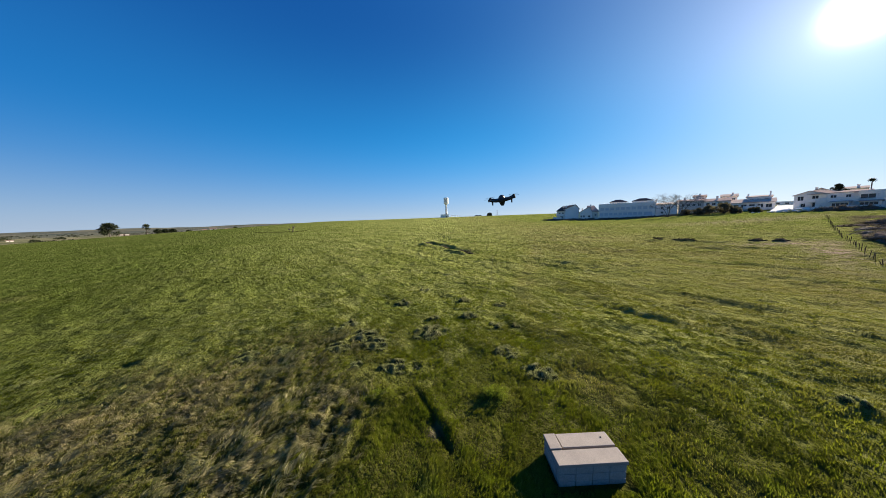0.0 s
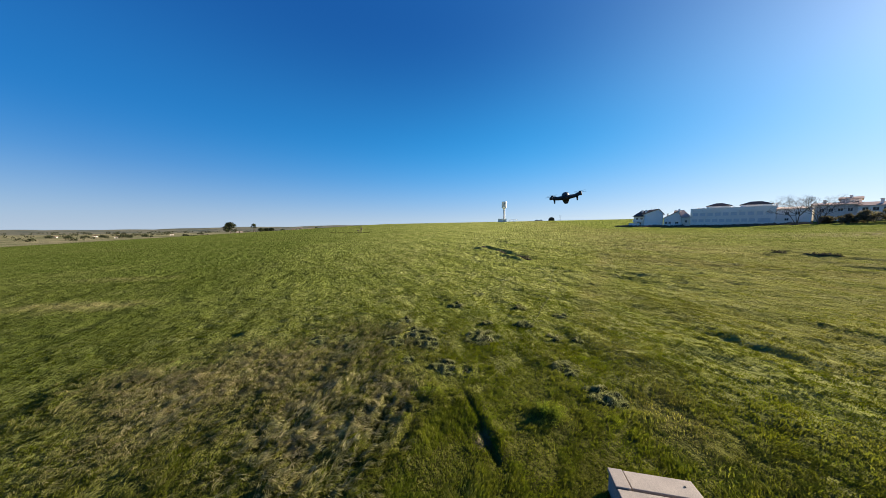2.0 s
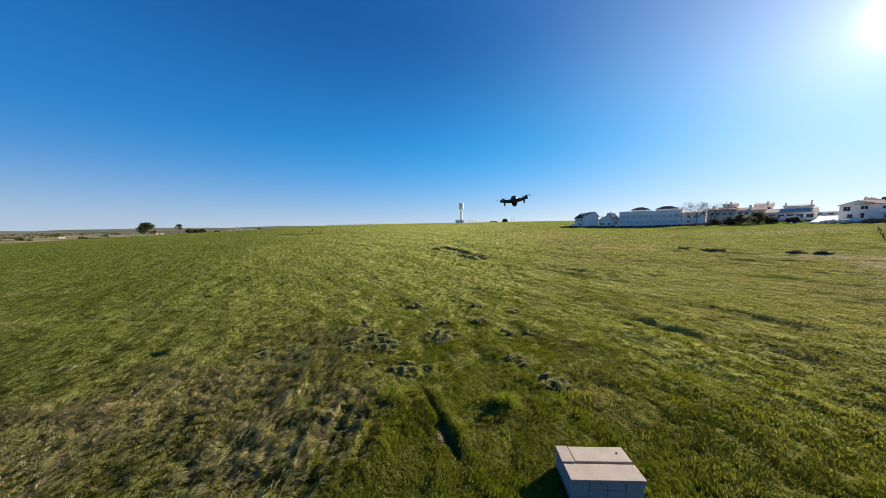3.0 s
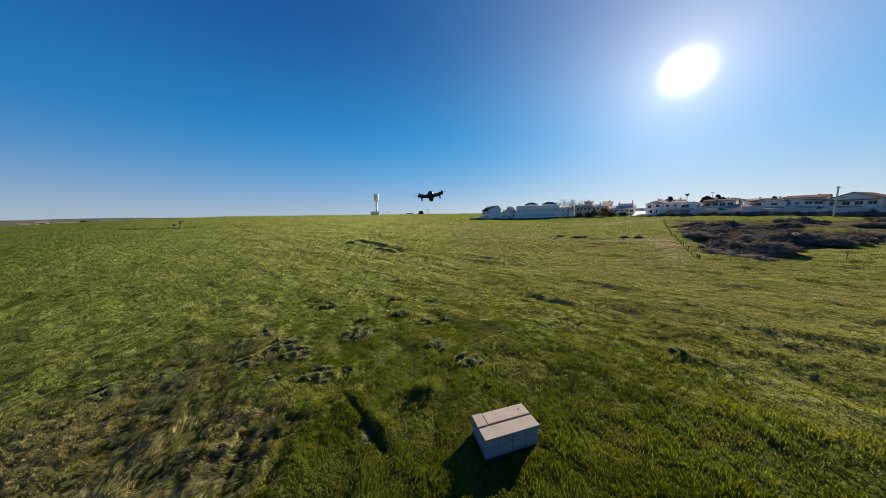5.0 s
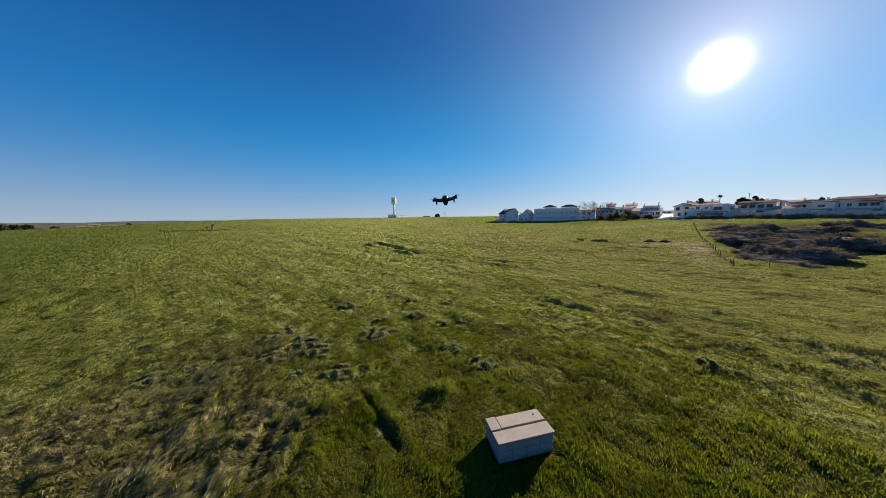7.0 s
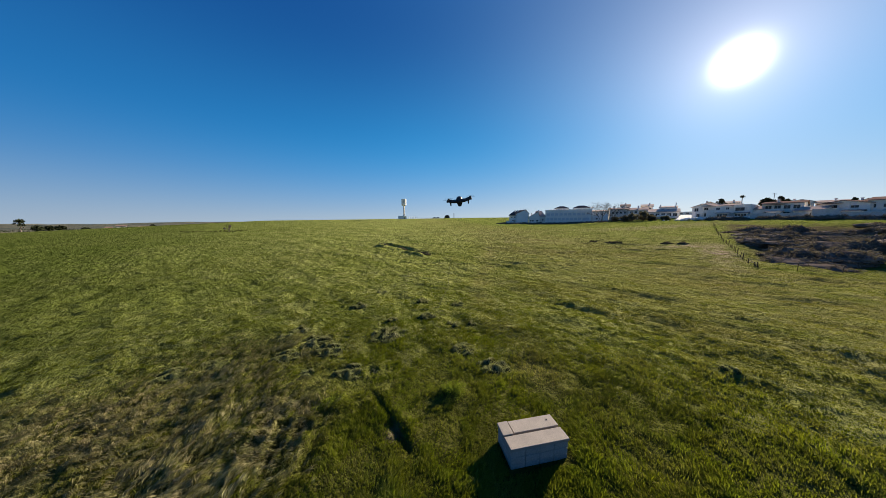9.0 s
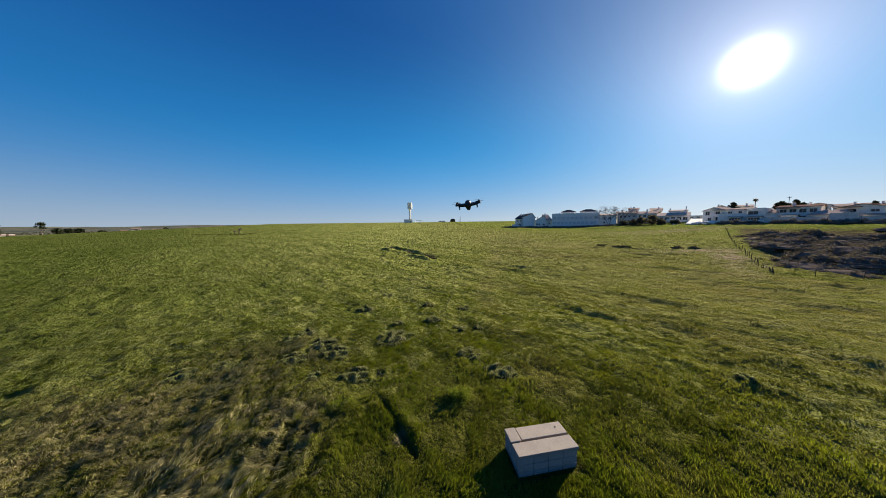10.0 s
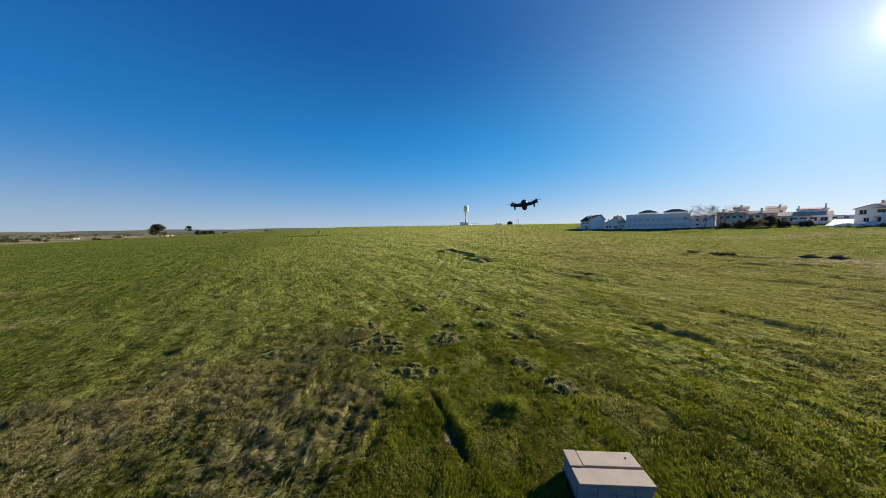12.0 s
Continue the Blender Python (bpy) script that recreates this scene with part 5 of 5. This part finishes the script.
# hedge at the foot of the garden walls
for i, (b, d) in enumerate([(54.6 + 0.62 * k, 144.5 - 0.17 * k) for k in range(34)]):
    if 58.3 < b < 59.0:
        continue
    src = SCRUBS[i % 4]
    o = copy_thing(src, pose(0, 0, 0))
    o.matrix_world = pose(*spot(b, d), gz(*spot(b, d)) - 0.05, 0, 0, 50 * i) @ Matrix.Diagonal((1.1, 1.1, 1.25, 1))
    tagged(o, "dark low hedge bush at the garden wall", "bush", "hedge bushes")

# dark weeds along the foot of the terrace
for i in range(62):
    b = 20.4 + 0.335 * i + g.uniform(-0.1, 0.1)
    d = 156.5 + g.uniform(-3, 2) - 2.5 * (b < 24) + 1.5 * (b > 38)
    o = copy_thing(SCRUBS[i % 4], pose(0, 0, 0))
    o.matrix_world = pose(*spot(b, d), gz(*spot(b, d)) - 0.05, 0, 0, 71 * i) @ Matrix.Diagonal((0.9, 0.9, g.uniform(0.5, 0.95), 1))
    tagged(o, "low dark weeds along the foot of the houses", "weeds", "weeds before the houses")


# ---- fence ----
def fence():
    ob = thing("field_fence", pose(0, 0, 0), "old wooden stake fence with slack wire round the scrub", "fence")
    rng = np.random.default_rng(5)
    line = [(100.9, 70.7), (61.4, 41.2), (40.6, 24.9)]
    tops = []
    for (x0, y0), (x1, y1) in zip(line, line[1:]):
        n = max(1, round(math.hypot(x1 - x0, y1 - y0) / 1.7))
        for i in range(n):
            t = i / n
            tops.append((x0 + (x1 - x0) * t + rng.normal(0, 0.06), y0 + (y1 - y0) * t + rng.normal(0, 0.06)))
    tops.append(line[-1])
    front = [(39.6, 20.1), (41.8, 18.4), (46.2, 17.6), (50.6, 16.2), (55.2, 14.6), (60.0, 12.6), (65, 10.4)]

    def stake(x, y):
        z = gz(x, y)
        h = 0.68 + rng.normal(0, 0.1)
        lx, ly = rng.normal(0, 0.07), rng.normal(0, 0.07)
        part("post", rod(bmesh.new(), (x, y, z - 0.3), (x + lx, y + ly, z + h), 0.028, 0.024, 7), M_POST, ob)
        return Vector((x + lx * 0.8, y + ly * 0.8, z + h * 0.85))
    for run in (tops, front):
        ends = [stake(*p) for p in run]
        for a, b in zip(ends, ends[1:]):
            for drop in (0.0, 0.35):
                bm = bmesh.new()
                mid = (a + b) / 2 - Vector((0, 0, 0.08 + drop))
                o = Vector((0, 0, drop))
                rod(bm, a - o, mid, 0.004, 0.004, 4)
                rod(bm, mid, b - o, 0.004, 0.004, 4)
                part("wire", bm, M_WIRE, ob)


fence()


def broken_gate():
    x, y = 38.5, 22.8
    ob = thing("broken_gate", pose(x, y, gz(x, y), 0, 0, 48) @ Matrix.Diagonal((0.8, 0.8, 0.72, 1)), "collapsed wooden gate of stakes and rails at the fence corner", "gate")
    for px, h, lean in ((-1.5, 0.45, 0.1), (-1.2, 0.6, -0.2), (-0.9, 0.4, 0.25), (-0.5, 0.5, -0.1), (1.4, 0.75, 0.05), (1.6, 0.4, 0.3)):
        part("stake", rod(bmesh.new(), (px, 0, -0.2), (px + lean, 0.1, h), 0.05, 0.04, 6), M_POST, ob)
    part("rail", rod(bmesh.new(), (-1.5, 0.05, 0.35), (1.5, 0.05, 0.5), 0.04, 0.04, 6), M_POST, ob)
    part("rail", rod(bmesh.new(), (-1.0, -0.1, 0.15), (1.3, -0.1, 0.2), 0.04, 0.04, 6), M_POST, ob)


broken_gate()


# ---- concrete chamber in the field ----
def chamber():
    """A block-built chamber, 1.62 x 0.80 m, closed by two long slabs and one short one."""
    x, y = 2.42, 5.40
    z = gz(3.2, 5.8)
    ob = thing("valve_chamber", pose(x, y, z, 0, 0, 3.5), "weathered concrete block chamber with three loose lid slabs", "concrete box")
    L, W, top = 1.62, 0.80, 0.47
    part("core", box(bmesh.new(), 0.09, L - 0.09, 0.09, W - 0.09, -0.3, top - 0.01), M_BLOCK, ob)
    for row in range(4):
        z0 = -0.30 + row * 0.193
        for side in range(4):
            length = L if side % 2 == 0 else W - 0.24
            n = 4 if side % 2 == 0 else 2
            step = length / n
            for i in range(n):
                a, b = i * step + 0.005, (i + 1) * step - 0.005
                bm = bmesh.new()
                if side == 0:
                    box(bm, a, b, 0, 0.12, z0 + 0.005, z0 + 0.188, 0.006)
                elif side == 2:
                    box(bm, a, b, W - 0.12, W, z0 + 0.005, z0 + 0.188, 0.006)
                elif side == 1:
                    box(bm, L - 0.12, L, 0.12 + a, 0.12 + b, z0 + 0.005, z0 + 0.188, 0.006)
                else:
                    box(bm, 0, 0.12, 0.12 + a, 0.12 + b, z0 + 0.005, z0 + 0.188, 0.006)
                part("block", bm, M_BLOCK, ob)
    part("lid_slab", box(bmesh.new(), -0.02, L + 0.02, -0.03, 0.36, top + 0.003, top + 0.085, 0.012), M_CONC, ob)
    part("lid_slab", box(bmesh.new(), 0.30, L + 0.02, 0.425, W + 0.03, top + 0.003, top + 0.085, 0.012), M_CONC, ob)
    s = part("lid_slab", box(bmesh.new(), -0.02, 0.275, 0.40, W + 0.03, top + 0.003, top + 0.085, 0.012), M_CONC, ob, "short darker lid slab")
    s.matrix_basis = pose(-0.01, 0.0, 0.012, 1.5, -1.0, -1.0)
    part("lifting_eye", rod(bmesh.new(), (1.42, 0.66, top + 0.08), (1.42, 0.66, top + 0.10), 0.022, 0.018, 8), M_DARK, ob)


chamber()


# ---- weed clumps in the field ----
def clump(seed, w, h, n):
    """A mat of lodged weeds: a lumpy cushion with hollows, and leaves that lie combed over its lumps."""
    g = np.random.default_rng(seed)
    ob = thing("weed_clump", pose(0, 0, 0), "ragged grey-green mat of flattened weeds in the grass", "weed", "weed clumps in the field")
    shift = Vector((seed * 1.7, 0, 0))

    def top(x, y):
        rim = 1 + 0.45 * noise.noise(Vector((math.atan2(y, x) * 1.1, seed * 0.3, 4.0)))
        q = math.hypot(x / (0.5 * w), y / (0.4 * w)) / rim
        lump = noise.noise(Vector((x, y * 1.3, 0)) * 3.0 + shift) + 0.5 * noise.noise(Vector((x, y, 0)) * 6.5 + shift)
        return h * max(0.0, 1 - q ** 2.2) ** 0.6 * (0.30 + 1.25 * lump) - 0.01 - 0.25 * max(0.0, q - 0.9), q

    bm = bmesh.new()
    k = 18
    grid_ = [[bm.verts.new((0.62 * w * (2 * i / k - 1), 0.5 * w * (2 * j / k - 1), top(0.62 * w * (2 * i / k - 1), 0.5 * w * (2 * j / k - 1))[0])) for i in range(k + 1)] for j in range(k + 1)]
    for j in range(k):
        for i in range(k):
            bm.faces.new((grid_[j][i], grid_[j][i + 1], grid_[j + 1][i + 1], grid_[j + 1][i]))
    # the mat's dark colour stands for shade showing between the leaves
    part("root_mat", bm, M_SHADEGREEN, ob)
    co, dry = [], []
    while len(co) < 4 * n:
        x, y = g.uniform(-0.6, 0.6) * w, g.uniform(-0.5, 0.5) * w
        z, q = top(x, y)
        if q > 1.05 or (z < 0.15 * h and g.random() < 0.75):
            continue
        flow = 3.9 + 2.2 * noise.noise(Vector((x, y, 0)) * 2.2 + shift) + g.normal(0, 0.35)
        dx, dy = math.cos(flow), math.sin(flow)
        length, wide = g.uniform(0.09, 0.20), g.uniform(0.012, 0.030)
        ax, ay = x + 0.5 * length * dx, y + 0.5 * length * dy
        bx, by = x + length * dx, y + length * dy
        lift = g.uniform(0.01, 0.07)
        mz, ez = top(ax, ay)[0], top(bx, by)[0]
        px, py = -dy * wide / 2, dx * wide / 2
        mz, ez = max(mz, z - 0.02) + lift, max(ez, z - 0.12) + 0.3 * lift
        co += [(x, y, z), (ax + px, ay + py, mz), (bx, by, ez), (ax - px, ay - py, mz)]
        # paler leaves high on the lumps: a highlight painted on their tops
        dry += [g.random() * (0.4 + 0.6 * (z > 0.5 * h))] * 4
    i = np.arange(n)[:, None] * 4
    me = mesh_np("leaves", np.array(co), i + np.array([[0, 1, 2, 3]]))
    me.attributes.new("dry", "FLOAT", "POINT").data.foreach_set("value", np.array(dry, np.float32))
    me.materials.append(M_WEED)
    new("leaves", me).parent = ob
    return ob


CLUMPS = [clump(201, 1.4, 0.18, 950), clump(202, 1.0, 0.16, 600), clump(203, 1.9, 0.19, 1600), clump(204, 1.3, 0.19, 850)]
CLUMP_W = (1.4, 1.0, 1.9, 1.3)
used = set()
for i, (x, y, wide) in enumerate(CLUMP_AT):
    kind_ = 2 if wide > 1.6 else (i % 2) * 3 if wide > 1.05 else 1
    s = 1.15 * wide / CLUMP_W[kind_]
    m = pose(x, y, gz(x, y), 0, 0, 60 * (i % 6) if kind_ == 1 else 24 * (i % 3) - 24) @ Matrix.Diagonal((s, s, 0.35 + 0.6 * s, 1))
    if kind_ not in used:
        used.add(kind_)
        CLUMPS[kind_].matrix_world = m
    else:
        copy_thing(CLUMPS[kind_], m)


# taller bushy growth and dark hollows among the grass near the rut
def bush_growth(x, y, w, h, seed, label):
    ob = thing("grass_tussock", pose(x, y, gz(x, y)), label, "tussock", "tall tussocks")
    g = np.random.default_rng(seed)
    n = 30
    cs = [(g.normal(0, w * 0.26), g.normal(0, w * 0.22), h * g.uniform(0.1, 0.7)) for _ in range(n)]
    leaf_part("leaves", cs, [0.15] * n, 46, 0.03, M_TUSSOCK, ob, seed, (0.0, 0.2))


bush_growth(1.5, 8.2, 0.95, 0.26, 301, "tall leafy green tussock in the meadow")
bush_growth(-2.7, 8.5, 0.8, 0.22, 302, "tall leafy green tussock in the meadow")


# dark earth heaps far out in the field
def heap(x, y, w, d, h, turn, seed, label="low dark overgrown heap of earth in the field", weeds=16):
    ob = thing("earth_heap", pose(x, y, gz(x, y), 0, 0, turn), label, "earth heap", "earth heaps")
    ca, sa, z0 = math.cos(radians(turn)), math.sin(radians(turn)), gz(x, y)
    drop = lambda u, v: gz(x + u * ca - v * sa, y + u * sa + v * ca) - z0
    bm = bmesh.new()
    bmesh.ops.create_icosphere(bm, subdivisions=4 if w > 8 else 3, radius=1.0)
    for v in bm.verts:
        q = Vector((v.co.x * w / 2, v.co.y * d / 2, v.co.z))
        s = 1 + 0.5 * noise.noise(q * 0.9 + Vector((seed, 3, 0))) + 0.25 * noise.noise(q * 2.4 + Vector((seed, 3, 0)))
        q = Vector((q.x, q.y * s + (0.9 if w > 8 else 0.2) * noise.noise(Vector((q.x * 0.3, seed, 0))), v.co.z * h * s * (0.75 + 0.6 * noise.noise(Vector((q.x * 0.5, 0, seed))))))
        v.co = q + Vector((0, 0, drop(q.x, q.y)))
    part("soil", bm, M_SHADEGREEN if w > 5 else M_DIRT, ob)
    g = np.random.default_rng(seed)
    cs = []
    for _ in range(weeds):
        u, v = g.uniform(-0.46, 0.46) * w if w > 8 else g.normal(0, 0.17) * w, g.normal(0, d * 0.22)
        cs.append((u, v, drop(u, v) + h * g.uniform(0.2, 0.8)))
    leaf_part("weeds", cs, [0.3] * weeds, 40, 0.09, M_SCRUB, ob, seed, (0.0, 0.9))
    cs = [(a, b + 0.3 * d, c) for a, b, c in cs[::2]]
    leaf_part("grass_tufts", cs, [0.32] * len(cs), 40, 0.08, M_TUFT, ob, seed + 1, (0.0, 0.9))


heap(48.1, 40.6, 2.0, 0.9, 0.24, -40, 401, weeds=9)
heap(49.7, 39.1, 1.9, 0.9, 0.26, -35, 402, weeds=9)
heap(39.8, 43.9, 3.6, 0.5, 0.14, -42, 403, weeds=10)
heap(37.0, 46.1, 2.2, 0.5, 0.16, -42, 404, weeds=6)
heap(-4.9, 54.2, 5.0, 0.9, 0.22, -62.0, 410, "dark overgrown earth crumbled beside a ditch", 12)
heap(-1.3, 48.6, 4.2, 0.8, 0.2, -58.0, 411, "dark overgrown earth crumbled beside a ditch", 10)
heap(2.6, 41.2, 4.4, 0.9, 0.22, -64.0, 412, "dark overgrown earth crumbled beside a ditch", 12)


# pale concrete lane that climbs between the houses, with low walls and a rubble edge
def lane():
    a, b = Vector((*spot(51.9, 148.5), 0)), Vector((*spot(52.2, 196), 0))
    d = b - a
    ob = thing("lane", pose(a.x, a.y, gz(a.x, a.y), 0, 0, math.degrees(math.atan2(d.y, d.x)) - 90), "sunlit pale concrete lane climbing between the houses", "lane", kind="structure")
    n, wide = 8, 3.0
    for k in range(n):
        y0, y1 = k * d.length / n, (k + 1) * d.length / n - 0.04
        bm = prism(bmesh.new(), [(y0, 0.03 + y0 * 0.066), (y1, 0.03 + y1 * 0.066), (y1, -2.5), (y0, -2.5)], "x", -wide, wide)
        part("slab", bm, M_CHALK, ob)
    for sx, h in ((-wide - 0.3, 0.2), (wide, 0.3)):
        bm = prism(bmesh.new(), [(0, h), (d.length, h + d.length * 0.066), (d.length, -2.6), (0, -2.6)], "x", sx, sx + 0.3)
        part("side_wall", bm, M_CHALK, ob)


lane()


def rubble():
    g = np.random.default_rng(9)
    x, y = spot(52.9, 147)
    ob = thing("rubble_heap", pose(x, y, gz(x, y), 0, 0, -50), "low heap of pale broken building rubble beside the lane", "rubble")
    for k in range(80):
        bm = bmesh.new()
        bmesh.ops.create_icosphere(bm, subdivisions=1, radius=1.0)
        px = g.normal(0, 3.6)
        s = g.uniform(0.25, 0.7)
        for v in bm.verts:
            q = 1 + 0.5 * noise.noise(v.co * 1.5 + Vector((k, 0, 0)))
            v.co = Vector((v.co.x * s * 1.5 * q, v.co.y * s * q, v.co.z * s * 0.6 * q))
        part("stone", bm, M_CHALK, ob).matrix_basis = pose(px, g.normal(0, 0.9), 0.9 * g.random() * math.exp(-(px / 4) ** 2), g.uniform(-20, 20), g.uniform(-20, 20), g.uniform(0, 360))


rubble()

# farm buildings on the plain
for b, d, w, h in ((-44.0, 390, 6.0, 2.4), (-45.1, 400, 4.0, 2.2), (-41.5, 420, 14.0, 1.8), (-68.6, 840, 6.0, 2.2), (-71.5, 860, 6.0, 2.0), (-53.4, 340, 5.0, 1.4), (-61.6, 900, 7.0, 2.0), (-66.9, 700, 4.0, 1.8)):
    dlt = math.degrees(w / d) / 2
    house((b - dlt, d, b + dlt, d), 6.0, h, "small far pale farm building with dark tiled roof", rise=0.7, tile=M_TILEDARK, wall=M_CREAM, group="farm buildings on the plain", name="farm_building", doors=(0.5,))


# tree lines and scattered woods far out on the plain
g = np.random.default_rng(33)
cs = []
for b0, b1, d0, d1, k in ((-84, -60, 900, 1000, 34), (-60, -36, 640, 900, 34), (-82, -44, 1250, 1400, 64), (-50, -33, 520, 640, 26), (-84, -40, 1700, 1900, 110), (-44, -30, 900, 1500, 60), (-78, -62, 560, 760, 9)):
    for _ in range(k):
        t = g.random()
        d = d0 + (d1 - d0) * t + g.normal(0, 25)
        x, y = spot(b0 + (b1 - b0) * t + g.normal(0, 0.5), d)
        cs += [(x + g.normal(0, 3.5), y + g.normal(0, 3.5), gz(x, y) + g.uniform(0.6, 2.6) * (0.8 + d / 2200)) for _ in range(3)]
woods = leaf_part("far_trees", cs, [2.6] * len(cs), 22, 0.9, M_LEAF, None, 34, (0.0, 0.5))
tagged(woods, "dark scattered trees and hedges on the distant plain", "trees", kind="stuff")


# a young tree beside the field track
def young_tree():
    x, y = spot(-32.5, 146)
    ob = thing("young_tree", pose(x, y, gz(x, y)), "single thin young tree with brown leaves beside a field track", "tree")
    bm, tips = bmesh.new(), []
    limbs(bm, Vector((0, 0, -0.2)), Vector((0, 0, 1)), 1.25, 0.07, 3, np.random.default_rng(2), tips, 0.35, 3)
    part("trunk", bm, M_BARK, ob)
    leaf_part("crown", [tuple(t) for t in tips[-20:]] + [(0, 0, 0.5), (0.2, 0, 1.0), (-0.1, 0.1, 1.5)], [0.38] * 23, 30, 0.14, M_SCRUB, ob, 5, (0.2, 0.9))


young_tree()


# the overgrown edge of the field track
def track_edge():
    g = np.random.default_rng(71)
    a, b = np.array((-104.0, 131.0)), np.array((-74.0, 125.5))
    x, y = a
    ob = thing("track_verge", pose(x, y, gz(x, y)), "low dark overgrown verge of a field track", "verge")
    cs = []
    for k in range(60):
        u, v = a + (b - a) * k / 59 + g.normal(0, 0.3, 2)
        cs.append((u - x, v - y, gz(u, v) - gz(x, y) + 0.1 + 0.2 * g.random()))
    leaf_part("weeds", cs, [0.4] * len(cs), 26, 0.16, M_TUFT, ob, 72, (0.0, 0.8))


track_edge()


# a thin dark cable left lying on the grass
def cable():
    r = np.random.default_rng(77)
    line = [(6.3, 37.5), (5.2, 31.0), (4.2, 26.0), (3.45, 21.6), (2.8, 19.4), (2.15, 17.4), (1.9, 16.2)]
    ob = thing("cable", pose(0, 0, 0), "thin dark cable lying over the meadow grass", "cable")
    bm, pts = bmesh.new(), []
    for (x0, y0), (x1, y1) in zip(line, line[1:]):
        for k in range(8):
            t = k / 8
            x, y = x0 + (x1 - x0) * t + r.normal(0, 0.03), y0 + (y1 - y0) * t
            pts.append(Vector((x, y, gz(x, y) + 0.07 + 0.05 * r.random())))
    for p, q in zip(pts, pts[1:]):
        rod(bm, p, q, 0.012, 0.012, 5)
    part("sheath", bm, M_RUBBER, ob)


cable()


# ---- the drone ----
def hull(bm, sections):
    """A rounded body through sections of (centre, half width, half height) across the axis from the first centre to the last."""
    rings = []
    first, last = Vector(sections[0][0]), Vector(sections[-1][0])
    ahead = (last - first).normalized()
    wide = ahead.cross(Vector((0, 0, 1))).normalized()
    for c, hw, hh in sections:
        ring = []
        for i in range(12):
            a = 6.28319 * i / 12
            u, v = math.cos(a), math.sin(a)
            ring.append(bm.verts.new(Vector(c) + wide * hw * math.copysign(abs(u) ** 0.7, u) + Vector((0, 0, hh * math.copysign(abs(v) ** 0.7, v)))))
        rings.append(ring)
    for p, q in zip(rings, rings[1:]):
        for i in range(12):
            bm.faces.new((p[i], p[(i + 1) % 12], q[(i + 1) % 12], q[i]))
    bm.faces.new(rings[0][::-1])
    bm.faces.new(rings[-1])
    bmesh.ops.recalc_face_normals(bm, faces=bm.faces[:])
    return bm


def drone():
    d = 3.9
    b, e = 11.4, 5.4
    c = (d * math.sin(radians(b)) * math.cos(radians(e)), d * math.cos(radians(b)) * math.cos(radians(e)), 6.5 + d * math.sin(radians(e)))
    ob = thing("drone", pose(*c, 8, -7, -14) @ Matrix.Diagonal((0.8, 0.86, 0.88, 1)), "dark folding quadcopter drone with glossy domed top, hovering", "drone")
    body = part("body", hull(bmesh.new(), [((0, -0.145, -0.012), 0.030, 0.018), ((0, -0.11, -0.010), 0.062, 0.036), ((0, -0.02, -0.008), 0.070, 0.044), ((0, 0.07, -0.012), 0.058, 0.040), ((0, 0.125, -0.02), 0.040, 0.026), ((0, 0.145, -0.022), 0.022, 0.014)]), M_BODY, ob)
    part("keel", prism(bmesh.new(), [(-0.056, -0.030), (0.056, -0.030), (0.034, -0.085), (0.018, -0.100), (-0.018, -0.100), (-0.034, -0.085)], "y", -0.06, 0.075), M_BODY, body)
    bm = bmesh.new()
    bmesh.ops.create_uvsphere(bm, u_segments=24, v_segments=14, radius=1.0)
    for v in bm.verts:
        v.co = Vector((v.co.x * 0.060, v.co.y * 0.09 - 0.02, max(v.co.z, -0.2) * 0.055 + 0.022))
    part("battery_dome", bm, M_LIGHTSHELL, body, "glossy dark grey domed battery cover")
    bm = box(bmesh.new(), -0.028, 0.028, 0.10, 0.15, -0.075, -0.030, 0.008)
    gim = part("gimbal", bm, M_BODY, ob)
    part("lens", rod(bmesh.new(), (0, 0.15, -0.052), (0, 0.166, -0.052), 0.018, 0.016, 14), M_LENS, gim)
    for sx in (-1, 1):
        for sy in (-1, 1):
            tip = Vector((sx * 0.215, sy * 0.135 + 0.01, 0.016 + (0.010 if sy > 0 else -0.004)))
            root = Vector((sx * 0.045, sy * 0.075, -0.006))
            knee = root.lerp(tip, 0.5) + Vector((0, sy * 0.012, -0.010))
            arm = part("arm", hull(bmesh.new(), [(root, 0.054, 0.030), (root.lerp(knee, 0.6), 0.046, 0.025), (knee, 0.038, 0.020), (tip, 0.026, 0.015)]), M_BODY, ob)
            mot = part("motor", lathe(bmesh.new(), [(0.020, -0.018), (0.025, -0.012), (0.025, 0.012), (0.018, 0.020), (0.008, 0.026)], 16), M_DARK, ob)
            mot.matrix_basis = Matrix.Translation(tip)
            if sy < 0:
                foot = root.lerp(tip, 0.72)
                leg = part("leg", rod(bmesh.new(), foot, foot + Vector((0, -0.008, -0.068)), 0.019, 0.011, 10), M_BODY, arm)
                part("rubber_foot", rod(bmesh.new(), foot + Vector((0, -0.008, -0.068)), foot + Vector((0, -0.009, -0.075)), 0.012, 0.010, 10), M_RUBBER, leg)
            for half_turn in (0, 1):
                ang = 0.35 * sx * sy + math.pi * half_turn
                ca, sa = math.cos(ang), math.sin(ang)
                pts = [(0.0, -0.006), (0.024, -0.013), (0.066, -0.010), (0.088, -0.002), (0.090, 0.003), (0.066, 0.008), (0.024, 0.008)]
                bm = prism(bmesh.new(), [(u * ca - v * sa, u * sa + v * ca) for u, v in pts], "z", 0.026, 0.029)
                part("propeller_blade", bm, M_PROP, mot)
    return ob


drone()
